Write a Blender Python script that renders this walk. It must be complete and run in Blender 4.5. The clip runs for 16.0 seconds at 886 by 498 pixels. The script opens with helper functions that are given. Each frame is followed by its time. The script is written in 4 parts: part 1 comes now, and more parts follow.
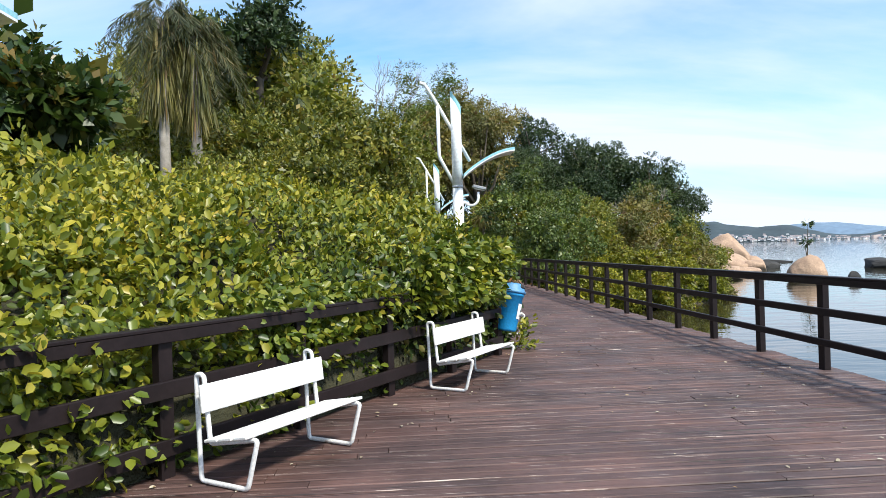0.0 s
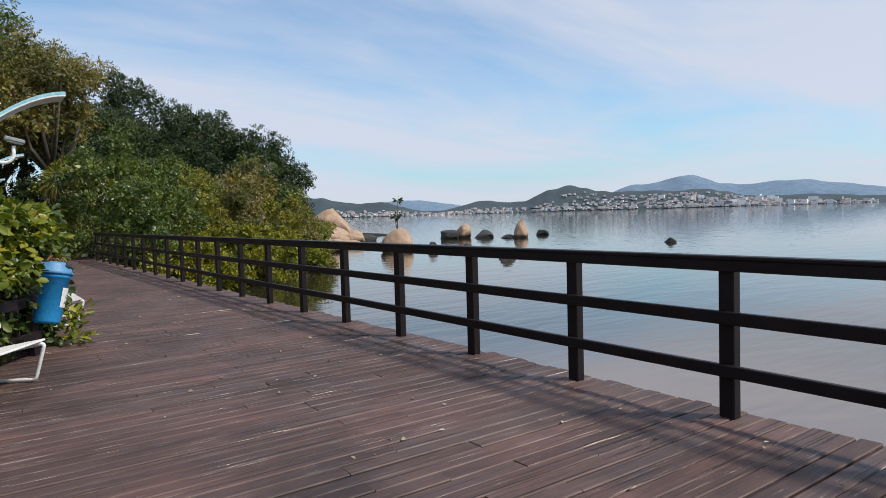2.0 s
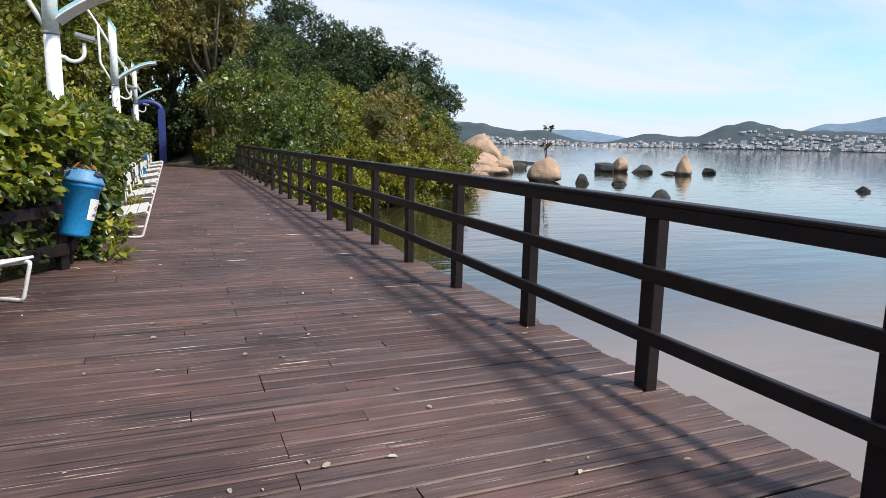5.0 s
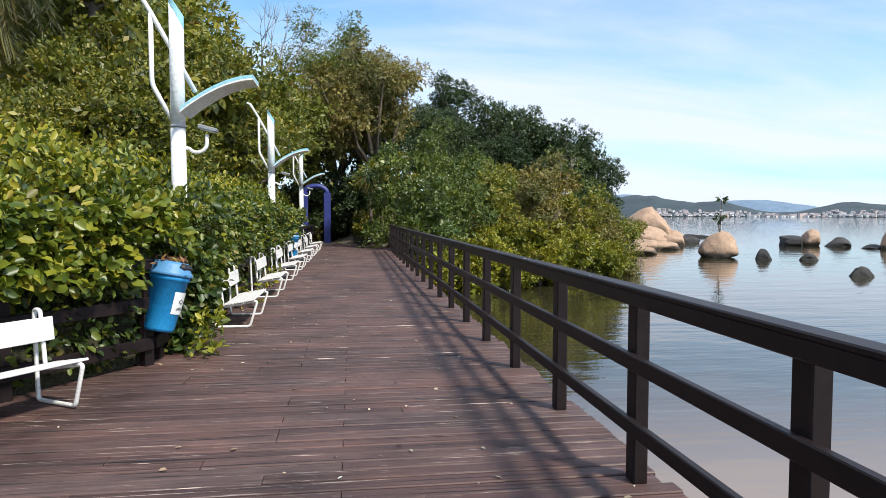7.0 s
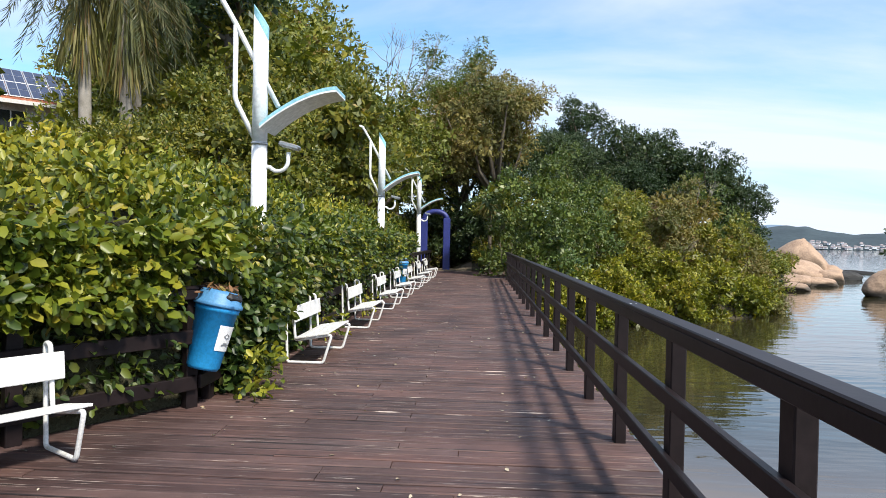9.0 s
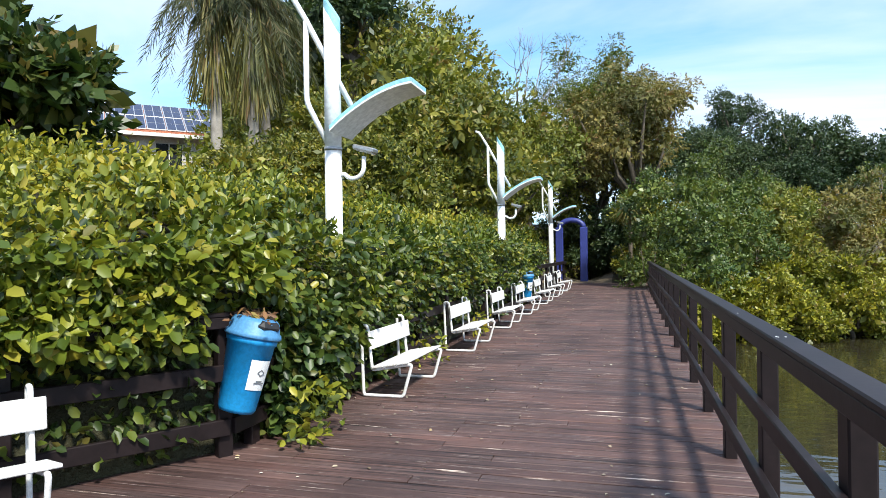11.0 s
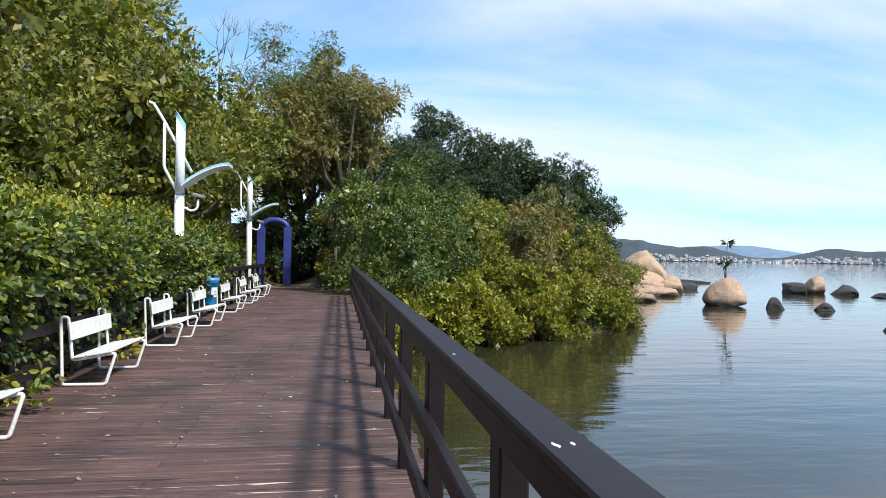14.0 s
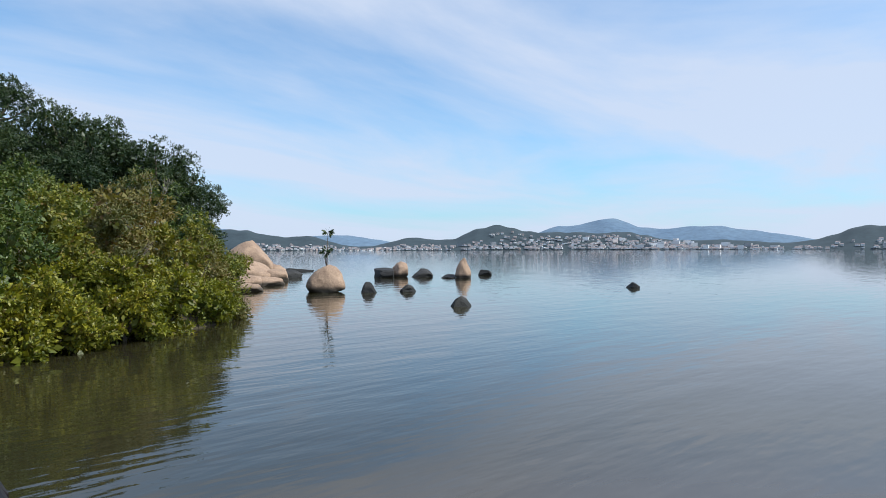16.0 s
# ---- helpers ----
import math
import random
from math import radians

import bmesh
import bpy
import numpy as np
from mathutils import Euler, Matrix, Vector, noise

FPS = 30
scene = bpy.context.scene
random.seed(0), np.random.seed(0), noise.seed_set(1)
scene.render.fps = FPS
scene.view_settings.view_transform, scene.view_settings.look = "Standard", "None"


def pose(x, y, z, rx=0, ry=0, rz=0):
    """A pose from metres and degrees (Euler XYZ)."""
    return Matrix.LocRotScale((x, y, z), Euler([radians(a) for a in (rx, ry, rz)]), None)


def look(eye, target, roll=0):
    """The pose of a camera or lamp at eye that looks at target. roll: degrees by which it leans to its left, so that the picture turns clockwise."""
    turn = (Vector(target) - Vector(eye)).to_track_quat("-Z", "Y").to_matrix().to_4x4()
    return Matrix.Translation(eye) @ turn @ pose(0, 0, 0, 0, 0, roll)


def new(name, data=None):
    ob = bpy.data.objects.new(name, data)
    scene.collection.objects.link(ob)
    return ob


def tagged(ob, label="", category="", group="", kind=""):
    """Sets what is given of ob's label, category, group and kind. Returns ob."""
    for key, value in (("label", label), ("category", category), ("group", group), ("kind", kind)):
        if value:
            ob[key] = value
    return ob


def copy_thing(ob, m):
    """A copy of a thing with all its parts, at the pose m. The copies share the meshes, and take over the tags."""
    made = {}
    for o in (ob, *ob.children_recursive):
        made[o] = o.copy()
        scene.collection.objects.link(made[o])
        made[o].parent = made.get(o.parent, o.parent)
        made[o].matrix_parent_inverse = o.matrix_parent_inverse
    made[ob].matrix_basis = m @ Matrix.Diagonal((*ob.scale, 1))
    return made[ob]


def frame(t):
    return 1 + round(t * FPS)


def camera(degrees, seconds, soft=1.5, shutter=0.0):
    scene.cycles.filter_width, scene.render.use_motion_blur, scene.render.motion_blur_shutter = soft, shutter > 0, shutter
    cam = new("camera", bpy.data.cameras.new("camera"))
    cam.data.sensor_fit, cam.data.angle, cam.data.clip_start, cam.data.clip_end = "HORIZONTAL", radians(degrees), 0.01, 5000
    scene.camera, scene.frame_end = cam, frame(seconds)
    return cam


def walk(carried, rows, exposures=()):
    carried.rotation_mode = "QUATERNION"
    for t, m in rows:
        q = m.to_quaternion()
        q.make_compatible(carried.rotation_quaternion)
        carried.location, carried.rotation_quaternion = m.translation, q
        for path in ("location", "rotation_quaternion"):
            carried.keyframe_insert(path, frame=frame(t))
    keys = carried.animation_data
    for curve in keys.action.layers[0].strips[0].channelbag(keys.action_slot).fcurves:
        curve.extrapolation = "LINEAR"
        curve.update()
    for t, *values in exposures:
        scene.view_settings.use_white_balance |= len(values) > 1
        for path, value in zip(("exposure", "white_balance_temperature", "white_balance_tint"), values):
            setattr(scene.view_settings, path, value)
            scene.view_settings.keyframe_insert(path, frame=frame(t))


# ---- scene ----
cam = camera(68.0, 16.0, soft=0.7)
EXPOSURES = [(0.0, 0.35, 6150, 8), (0.5, 0.0, 6150, 8), (1.0, 0.0, 6300, 9), (1.5, -0.1, 6400, 10), (2.0, -0.28, 6400, 10), (3.2, -0.25, 6400, 10), (5.5, 0.18, 6350, 10), (7.0, 0.22, 6300, 10),
             (10.5, 0.44, 6250, 9), (11.2, 0.50, 5950, 7), (13.0, 0.50, 5750, 5), (14.0, 0.24, 6050, 8), (14.6, -0.32, 6100, 9), (15.0, -0.34, 6100, 9), (16.0, -0.2, 5900, 7)]
PATH = [
    (0, (0.446, -0.202, 1.569), (0.557, 1.795, 1.572), -1.7),
    (0.5, (0.603, 0.042, 1.549), (0.968, 2.008, 1.566), -0.5),
    (1, (0.787, 0.247, 1.522), (1.418, 2.143, 1.434), -0.3),
    (1.2, (0.869, 0.327, 1.52), (1.688, 2.151, 1.448), -0.3),
    (1.5, (0.975, 0.476, 1.492), (2.037, 2.17, 1.435), -1.5),
    (2, (1.194, 0.671, 1.47), (2.366, 2.288, 1.363), -1.7),
    (2.5, (1.484, 0.868, 1.457), (2.619, 2.501, 1.244), -1.0),
    (3, (1.759, 1.112, 1.439), (2.877, 2.74, 1.12), -2.5),
    (3.2, (1.867, 1.176, 1.412), (2.91, 2.844, 1.05), -3.1),
    (5.3, (3.019, 1.672, 1.426), (3.717, 3.522, 1.13), 1.9),
    (5.5, (3.118, 1.738, 1.439), (3.768, 3.611, 1.174), 2.0),
    (6, (3.319, 1.97, 1.481), (3.807, 3.904, 1.338), -0.3),
    (6.5, (3.565, 2.206, 1.508), (3.938, 4.17, 1.444), -0.4),
    (7, (3.815, 2.486, 1.523), (4.09, 4.465, 1.42), 0.1),
    (7.5, (3.926, 2.778, 1.522), (4.199, 4.759, 1.52), -0.1),
    (8, (4.076, 3.067, 1.517), (4.12, 5.066, 1.515), -1.0),
    (8.2, (4.121, 3.187, 1.537), (4.084, 5.186, 1.537), 0.2),
    (10.3, (4.627, 4.572, 1.534), (4.43, 6.561, 1.459), -0.3),
    (10.5, (4.652, 4.709, 1.545), (4.433, 6.696, 1.475), -1.4),
    (11, (4.748, 5.072, 1.522), (4.201, 6.995, 1.533), -0.7),
    (11.5, (4.822, 5.353, 1.498), (4.17, 7.244, 1.479), -1.4),
    (12, (4.845, 5.718, 1.504), (4.307, 7.645, 1.493), -3.2),
    (12.5, (4.911, 6.076, 1.49), (4.269, 7.97, 1.502), -2.3),
    (13, (4.912, 6.438, 1.482), (4.444, 8.381, 1.536), -1.0),
    (13.5, (4.896, 6.804, 1.487), (4.801, 8.802, 1.515), -1.2),
    (14, (4.965, 7.105, 1.481), (5.276, 9.081, 1.504), 0.9),
    (14.5, (5.02, 7.332, 1.487), (5.82, 9.164, 1.562), 0.3),
    (15, (5.074, 7.534, 1.484), (6.123, 9.236, 1.483), -1.5),
    (15.5, (5.176, 7.581, 1.505), (6.336, 9.211, 1.501), -0.4),
    (16, (5.288, 7.567, 1.474), (6.633, 9.047, 1.475), -0.2),
]
walk(cam, [(t, look(eye, target, roll)) for t, eye, target, roll in PATH], EXPOSURES)

# ---- body ----
WATER = -1.8
SUN_FROM = Vector((0.56, -0.62, 0.95)).normalized()

# ---------- world, sun ----------
world = bpy.data.worlds.new("sky")
scene.world = world
world.use_nodes = True
wn, wl = world.node_tree.nodes, world.node_tree.links
wn.clear()


def wnode(kind, **values):
    n = wn.new(kind)
    for key, value in values.items():
        n.inputs[key].default_value = value
    return n


sky = wn.new("ShaderNodeTexSky")
sky.sky_type = "NISHITA"
sky.sun_disc = False
sky.sun_elevation = math.asin(SUN_FROM.z)
sky.sun_rotation = math.atan2(SUN_FROM.x, SUN_FROM.y)
sky.air_density, sky.dust_density, sky.ozone_density = 1.0, 0.3, 2.5
coords = wn.new("ShaderNodeTexCoord")
split = wn.new("ShaderNodeSeparateXYZ")
wl.new(coords.outputs["Generated"], split.inputs[0])
up = wnode("ShaderNodeMath")
up.operation = "ADD"
wl.new(split.outputs["Z"], up.inputs[0])
up.inputs[1].default_value = 0.12
flat = wn.new("ShaderNodeVectorMath")
flat.operation = "DIVIDE"
wl.new(coords.outputs["Generated"], flat.inputs[0])
gather = wn.new("ShaderNodeCombineXYZ")
for k in range(3):
    wl.new(up.outputs[0], gather.inputs[k])
wl.new(gather.outputs[0], flat.inputs[1])
turn = wn.new("ShaderNodeMapping")
turn.inputs["Rotation"].default_value = (0, 0, radians(-38))
turn.inputs["Scale"].default_value = (0.34, 0.62, 0.0)
turn.inputs["Location"].default_value = (0.35, 0.15, 0.0)
wl.new(flat.outputs[0], turn.inputs[0])
cloud = wnode("ShaderNodeTexNoise", Scale=1.0, Detail=8.0, Roughness=0.55, Distortion=0.55)
wl.new(turn.outputs[0], cloud.inputs["Vector"])
cover = wn.new("ShaderNodeValToRGB")
cover.color_ramp.elements[0].position, cover.color_ramp.elements[0].color = 0.31, (0, 0, 0, 1)
cover.color_ramp.elements[1].position, cover.color_ramp.elements[1].color = 0.57, (1, 1, 1, 1)
wl.new(cloud.outputs["Fac"], cover.inputs[0])
most = wnode("ShaderNodeMath")
most.operation = "MULTIPLY"
most.inputs[1].default_value = 0.9
wl.new(cover.outputs[0], most.inputs[0])
# pale haze low over the bay
low = wn.new("ShaderNodeMapRange")
low.inputs["From Min"].default_value, low.inputs["From Max"].default_value = 0.0, 0.16
low.inputs["To Min"].default_value, low.inputs["To Max"].default_value = 0.75, 0.0
wl.new(split.outputs["Z"], low.inputs["Value"])
haze = wn.new("ShaderNodeMix")
haze.data_type = "RGBA"
wl.new(low.outputs[0], haze.inputs["Factor"])
tint = wn.new("ShaderNodeMix")
tint.data_type, tint.blend_type = "RGBA", "MULTIPLY"
tint.inputs["Factor"].default_value = 1.0
tint.inputs["B"].default_value = (1.24, 1.76, 1.92, 1)
wl.new(sky.outputs[0], tint.inputs["A"])
wl.new(tint.outputs["Result"], haze.inputs["A"])
haze.inputs["B"].default_value = (5.5, 7.0, 8.5, 1)
clouds = wn.new("ShaderNodeMix")
clouds.data_type = "RGBA"
wl.new(most.outputs[0], clouds.inputs["Factor"])
wl.new(haze.outputs["Result"], clouds.inputs["A"])
clouds.inputs["B"].default_value = (8.1, 8.5, 9.7, 1)
back = wnode("ShaderNodeBackground", Strength=0.1)
wl.new(clouds.outputs["Result"], back.inputs["Color"])
wout = wn.new("ShaderNodeOutputWorld")
wl.new(back.outputs[0], wout.inputs[0])

sun_data = bpy.data.lights.new("sun", "SUN")
sun_data.energy, sun_data.angle, sun_data.color = 4.8, radians(6.5), (1.0, 0.92, 0.78)
sun = new("sun", sun_data)
sun.matrix_world = look(SUN_FROM * 60, (0, 0, 0))


# ---------- materials ----------
def material(name, rough=0.6, metal=0.0, spec=0.5):
    m = bpy.data.materials.new(name)
    m.use_nodes = True
    n = m.node_tree.nodes["Principled BSDF"]
    n.inputs["Roughness"].default_value, n.inputs["Metallic"].default_value = rough, metal
    n.inputs["Specular IOR Level"].default_value = spec
    return m, m.node_tree.nodes, m.node_tree.links, n


def ramp(nodes, links, source, stops):
    r = nodes.new("ShaderNodeValToRGB")
    e = r.color_ramp.elements
    while len(e) < len(stops):
        e.new(0.5)
    for item, (at, colour) in zip(e, stops):
        item.position, item.color = at, (*colour, 1)
    links.new(source, r.inputs[0])
    return r.outputs[0]


def texture(nodes, links, scale, detail=4.0, rough=0.55, stretch=(1, 1, 1), space="world"):
    if space == "world":
        src = nodes.new("ShaderNodeNewGeometry").outputs["Position"]
    else:
        src = nodes.new("ShaderNodeTexCoord").outputs["Object"]
    mp = nodes.new("ShaderNodeMapping")
    mp.inputs["Scale"].default_value = stretch
    links.new(src, mp.inputs[0])
    t = nodes.new("ShaderNodeTexNoise")
    t.inputs["Scale"].default_value, t.inputs["Detail"].default_value, t.inputs["Roughness"].default_value = scale, detail, rough
    links.new(mp.outputs[0], t.inputs["Vector"])
    return t.outputs["Fac"]


def blend(nodes, links, a, b, factor, mode="MIX"):
    x = nodes.new("ShaderNodeMix")
    x.data_type, x.blend_type = "RGBA", mode
    for slot, value in (("A", a), ("B", b)):
        if isinstance(value, tuple):
            x.inputs[slot].default_value = (*value, 1)
        else:
            links.new(value, x.inputs[slot])
    if isinstance(factor, float):
        x.inputs["Factor"].default_value = factor
    else:
        links.new(factor, x.inputs["Factor"])
    return x.outputs["Result"]


def bump(nodes, links, shader, height, strength, distance):
    b = nodes.new("ShaderNodeBump")
    b.inputs["Strength"].default_value, b.inputs["Distance"].default_value = strength, distance
    links.new(height, b.inputs["Height"])
    links.new(b.outputs[0], shader.inputs["Normal"])


def plain(name, colours, scale=6.0, rough=0.6, metal=0.0, relief=0.15, stretch=(1, 1, 1), space="world", distance=0.01, spec=0.5):
    """A paint or stone: two tones by coarse noise, fine grain over them, and a little relief."""
    m, n, l, p = material(name, rough, metal, spec)
    coarse = ramp(n, l, texture(n, l, scale, 5, 0.6, stretch, space), [(0.3, colours[0]), (0.7, colours[1])])
    fine = texture(n, l, scale * 9, 3, 0.6, stretch, space)
    grain = ramp(n, l, fine, [(0.3, (0.78, 0.78, 0.78)), (0.7, (1.1, 1.1, 1.1))])
    l.new(blend(n, l, coarse, grain, 1.0, "MULTIPLY"), p.inputs["Base Color"])
    bump(n, l, p, fine, relief, distance)
    return m


def leaf_material(name, dark, mid, light, dry=(0.22, 0.16, 0.05), patch=0.25, rough=0.42, through_light=0.3):
    m, n, l, p = material(name, rough)
    each = n.new("ShaderNodeNewGeometry").outputs["Random Per Island"]
    tone = ramp(n, l, each, [(0.0, dark), (0.45, mid), (0.86, light), (0.97, dry)])
    wide = ramp(n, l, texture(n, l, patch, 3), [(0.3, (0.62, 0.75, 0.8)), (0.7, (1.3, 1.15, 0.95))])
    colour = blend(n, l, tone, wide, 1.0, "MULTIPLY")
    l.new(colour, p.inputs["Base Color"])
    t = n.new("ShaderNodeBsdfTranslucent")
    l.new(blend(n, l, colour, (1.0, 1.0, 0.45), 1.0, "MULTIPLY"), t.inputs["Color"])
    mix = n.new("ShaderNodeMixShader")
    mix.inputs[0].default_value = through_light
    l.new(p.outputs[0], mix.inputs[1])
    l.new(t.outputs[0], mix.inputs[2])
    l.new(mix.outputs[0], n["Material Output"].inputs["Surface"])
    return m


def deck_material():
    m, n, l, p = material("weathered_deck_wood", 0.62)
    own = n.new("ShaderNodeObjectInfo").outputs["Random"]
    isle = n.new("ShaderNodeNewGeometry").outputs["Random Per Island"]
    add = n.new("ShaderNodeMath")
    add.operation = "ADD"
    l.new(own, add.inputs[0])
    l.new(isle, add.inputs[1])
    frac = n.new("ShaderNodeMath")
    frac.operation = "FRACT"
    l.new(add.outputs[0], frac.inputs[0])
    base = ramp(n, l, frac.outputs[0], [(0.0, (0.066, 0.038, 0.034)), (0.3, (0.088, 0.053, 0.047)), (0.55, (0.102, 0.058, 0.050)), (0.8, (0.105, 0.070, 0.064)), (1.0, (0.125, 0.070, 0.058))])
    stain = ramp(n, l, texture(n, l, 0.9, 5, 0.6), [(0.30, (0.48, 0.45, 0.46)), (0.5, (0.95, 0.93, 0.93)), (0.70, (1.4, 1.28, 1.22))])
    grain = texture(n, l, 16, 6, 0.65, (0.12, 3.0, 1))
    lines = ramp(n, l, grain, [(0.3, (0.56, 0.56, 0.56)), (0.62, (1.14, 1.14, 1.14))])
    worn = ramp(n, l, texture(n, l, 8, 6, 0.72, (0.13, 5.5, 1)), [(0.61, (0, 0, 0)), (0.70, (1, 1, 1))])
    c = blend(n, l, base, stain, 1.0, "MULTIPLY")
    c = blend(n, l, c, (1.0, 0.95, 0.93), 1.0, "MULTIPLY")
    c = blend(n, l, c, lines, 1.0, "MULTIPLY")
    c = blend(n, l, c, (0.36, 0.30, 0.28), blend(n, l, (0, 0, 0), (0.8, 0.8, 0.8), worn))
    # long dark splits and a few raw torn slivers along the grain
    split = ramp(n, l, texture(n, l, 5, 5, 0.6, (0.10, 7.0, 1)), [(0.37, (0.2, 0.2, 0.2)), (0.43, (1, 1, 1))])
    c = blend(n, l, c, split, 1.0, "MULTIPLY")
    torn = ramp(n, l, texture(n, l, 6, 6, 0.7, (0.16, 8.0, 1)), [(0.622, (0, 0, 0)), (0.66, (1, 1, 1))])
    c = blend(n, l, c, (0.52, 0.43, 0.36), torn)
    l.new(c, p.inputs["Base Color"])
    bump(n, l, p, blend(n, l, grain, split, 1.0, "MULTIPLY"), 0.45, 0.005)
    gloss = ramp(n, l, texture(n, l, 2.0, 4), [(0.3, (0.48, 0.48, 0.48)), (0.7, (0.75, 0.75, 0.75))])
    l.new(gloss, p.inputs["Roughness"])
    return m


def water_material():
    m, n, l, p = material("still_bay_water", 0.03)
    p.inputs["IOR"].default_value = 1.45
    mud = ramp(n, l, texture(n, l, 0.12, 3), [(0.3, (0.025, 0.023, 0.011)), (0.7, (0.038, 0.034, 0.016))])
    # pale sand shows through the shallows beside the deck
    where = n.new("ShaderNodeSeparateXYZ")
    l.new(n.new("ShaderNodeNewGeometry").outputs["Position"], where.inputs[0])
    shallow = None
    for axis, near, far in (("X", 7.0, 21.0), ("Y", 8.0, 17.0)):
        r = n.new("ShaderNodeMapRange")
        r.interpolation_type = "SMOOTHSTEP"
        r.inputs["From Min"].default_value, r.inputs["From Max"].default_value = near, far
        r.inputs["To Min"].default_value, r.inputs["To Max"].default_value = 1.0, 0.0
        l.new(where.outputs[axis], r.inputs["Value"])
        if shallow is None:
            shallow = r.outputs[0]
        else:
            both = n.new("ShaderNodeMath")
            both.operation = "MULTIPLY"
            l.new(shallow, both.inputs[0])
            l.new(r.outputs[0], both.inputs[1])
            shallow = both.outputs[0]
    l.new(blend(n, l, mud, (0.235, 0.19, 0.165), shallow), p.inputs["Base Color"])
    a = texture(n, l, 0.55, 3, 0.5, (0.5, 1.5, 1))
    b = texture(n, l, 2.2, 2, 0.5, (0.45, 1.5, 1))
    s = n.new("ShaderNodeMath")
    s.operation = "MULTIPLY_ADD"
    l.new(b, s.inputs[0])
    s.inputs[1].default_value = 0.20
    l.new(a, s.inputs[2])
    bump(n, l, p, s.outputs[0], 0.22, 0.13)
    return m


def rock_material(name, pale, dark, weed):
    m, n, l, p = material(name, 0.8)
    c = ramp(n, l, texture(n, l, 0.9, 6, 0.65), [(0.3, dark), (0.62, pale)])
    spots = ramp(n, l, texture(n, l, 9, 5, 0.7), [(0.35, (0.6, 0.58, 0.55)), (0.65, (1.1, 1.1, 1.08))])
    c = blend(n, l, c, spots, 1.0, "MULTIPLY")
    # tide band: weed and wet stone just above the water line
    z = n.new("ShaderNodeSeparateXYZ")
    l.new(n.new("ShaderNodeNewGeometry").outputs["Position"], z.inputs[0])
    band = n.new("ShaderNodeMapRange")
    band.inputs["From Min"].default_value, band.inputs["From Max"].default_value = WATER + 0.22, WATER + 0.5
    band.inputs["To Min"].default_value, band.inputs["To Max"].default_value = 1.0, 0.0
    l.new(z.outputs["Z"], band.inputs["Value"])
    c = blend(n, l, c, weed, band.outputs[0])
    l.new(c, p.inputs["Base Color"])
    bump(n, l, p, texture(n, l, 5, 6, 0.7), 0.5, 0.08)
    return m


DECK = deck_material()
RAIL = plain("dark_brown_rail_paint", ((0.011, 0.0075, 0.0078), (0.020, 0.0135, 0.014)), 3.0, 0.46, relief=0.2, distance=0.003, spec=0.2)
WHITE = plain("white_enamel_paint", ((0.74, 0.73, 0.70), (0.84, 0.84, 0.83)), 5.0, 0.35, relief=0.06, distance=0.002)
WORN = plain("chipped_white_board_paint", ((0.66, 0.64, 0.60), (0.84, 0.83, 0.81)), 9.0, 0.5, relief=0.12, distance=0.002)
MAST = plain("white_mast_paint", ((0.76, 0.77, 0.76), (0.84, 0.85, 0.85)), 2.0, 0.4, relief=0.05, distance=0.002)
AQUA = plain("pale_aqua_panel_paint", ((0.26, 0.56, 0.66), (0.36, 0.66, 0.74)), 3.0, 0.4, relief=0.05)
STEEL = plain("galvanised_metal", ((0.34, 0.35, 0.36), (0.48, 0.49, 0.50)), 8.0, 0.4, 0.7, 0.05)
BINBLUE = plain("blue_bin_plastic", ((0.012, 0.24, 0.56), (0.030, 0.32, 0.68)), 4.0, 0.38, relief=0.06, space="object")
LIDBLUE = plain("faded_blue_lid_plastic", ((0.055, 0.20, 0.42), (0.10, 0.28, 0.50)), 5.0, 0.5, relief=0.1, space="object")
BLACK = plain("black_rubber", ((0.010, 0.010, 0.011), (0.02, 0.02, 0.021)), 8.0, 0.6)
STICKER = plain("white_sticker_paper", ((0.70, 0.71, 0.71), (0.80, 0.81, 0.81)), 12.0, 0.45, relief=0.03)
GREY = plain("grey_print", ((0.12, 0.13, 0.15), (0.18, 0.19, 0.2)), 12.0, 0.6)
ARCHBLUE = plain("deep_blue_gate_paint", ((0.025, 0.036, 0.18), (0.042, 0.056, 0.26)), 2.0, 0.45, relief=0.1)
BARK = plain("grey_brown_bark", ((0.075, 0.058, 0.042), (0.17, 0.14, 0.105)), 4.0, 0.9, relief=0.6, stretch=(1, 1, 0.3), distance=0.03)
PALEBARK = plain("bleached_branch_bark", ((0.20, 0.18, 0.15), (0.34, 0.31, 0.27)), 4.0, 0.9, relief=0.4, distance=0.02)
SOIL = plain("leaf_litter_soil", ((0.035, 0.03, 0.016), (0.075, 0.06, 0.032)), 1.2, 0.95, relief=0.8, distance=0.05)
# dark twig tone that stands in for the shade deep inside the hedge
INNER_SHADE = plain("hedge_inner_shade", ((0.022, 0.024, 0.010), (0.05, 0.045, 0.02)), 3.0, 0.95, relief=0.8, distance=0.05)
SAND = plain("pale_sandy_path", ((0.13, 0.10, 0.065), (0.22, 0.17, 0.11)), 2.0, 0.95, relief=0.5, distance=0.02)
GRANITE = rock_material("warm_granite", (0.52, 0.36, 0.25), (0.34, 0.23, 0.16), (0.07, 0.055, 0.04))
DARKROCK = rock_material("wet_dark_rock", (0.055, 0.052, 0.05), (0.022, 0.022, 0.022), (0.015, 0.015, 0.014))
WATERM = water_material()
WALLW = plain("whitewashed_plaster", ((0.66, 0.62, 0.58), (0.78, 0.75, 0.71)), 1.2, 0.85, relief=0.2)
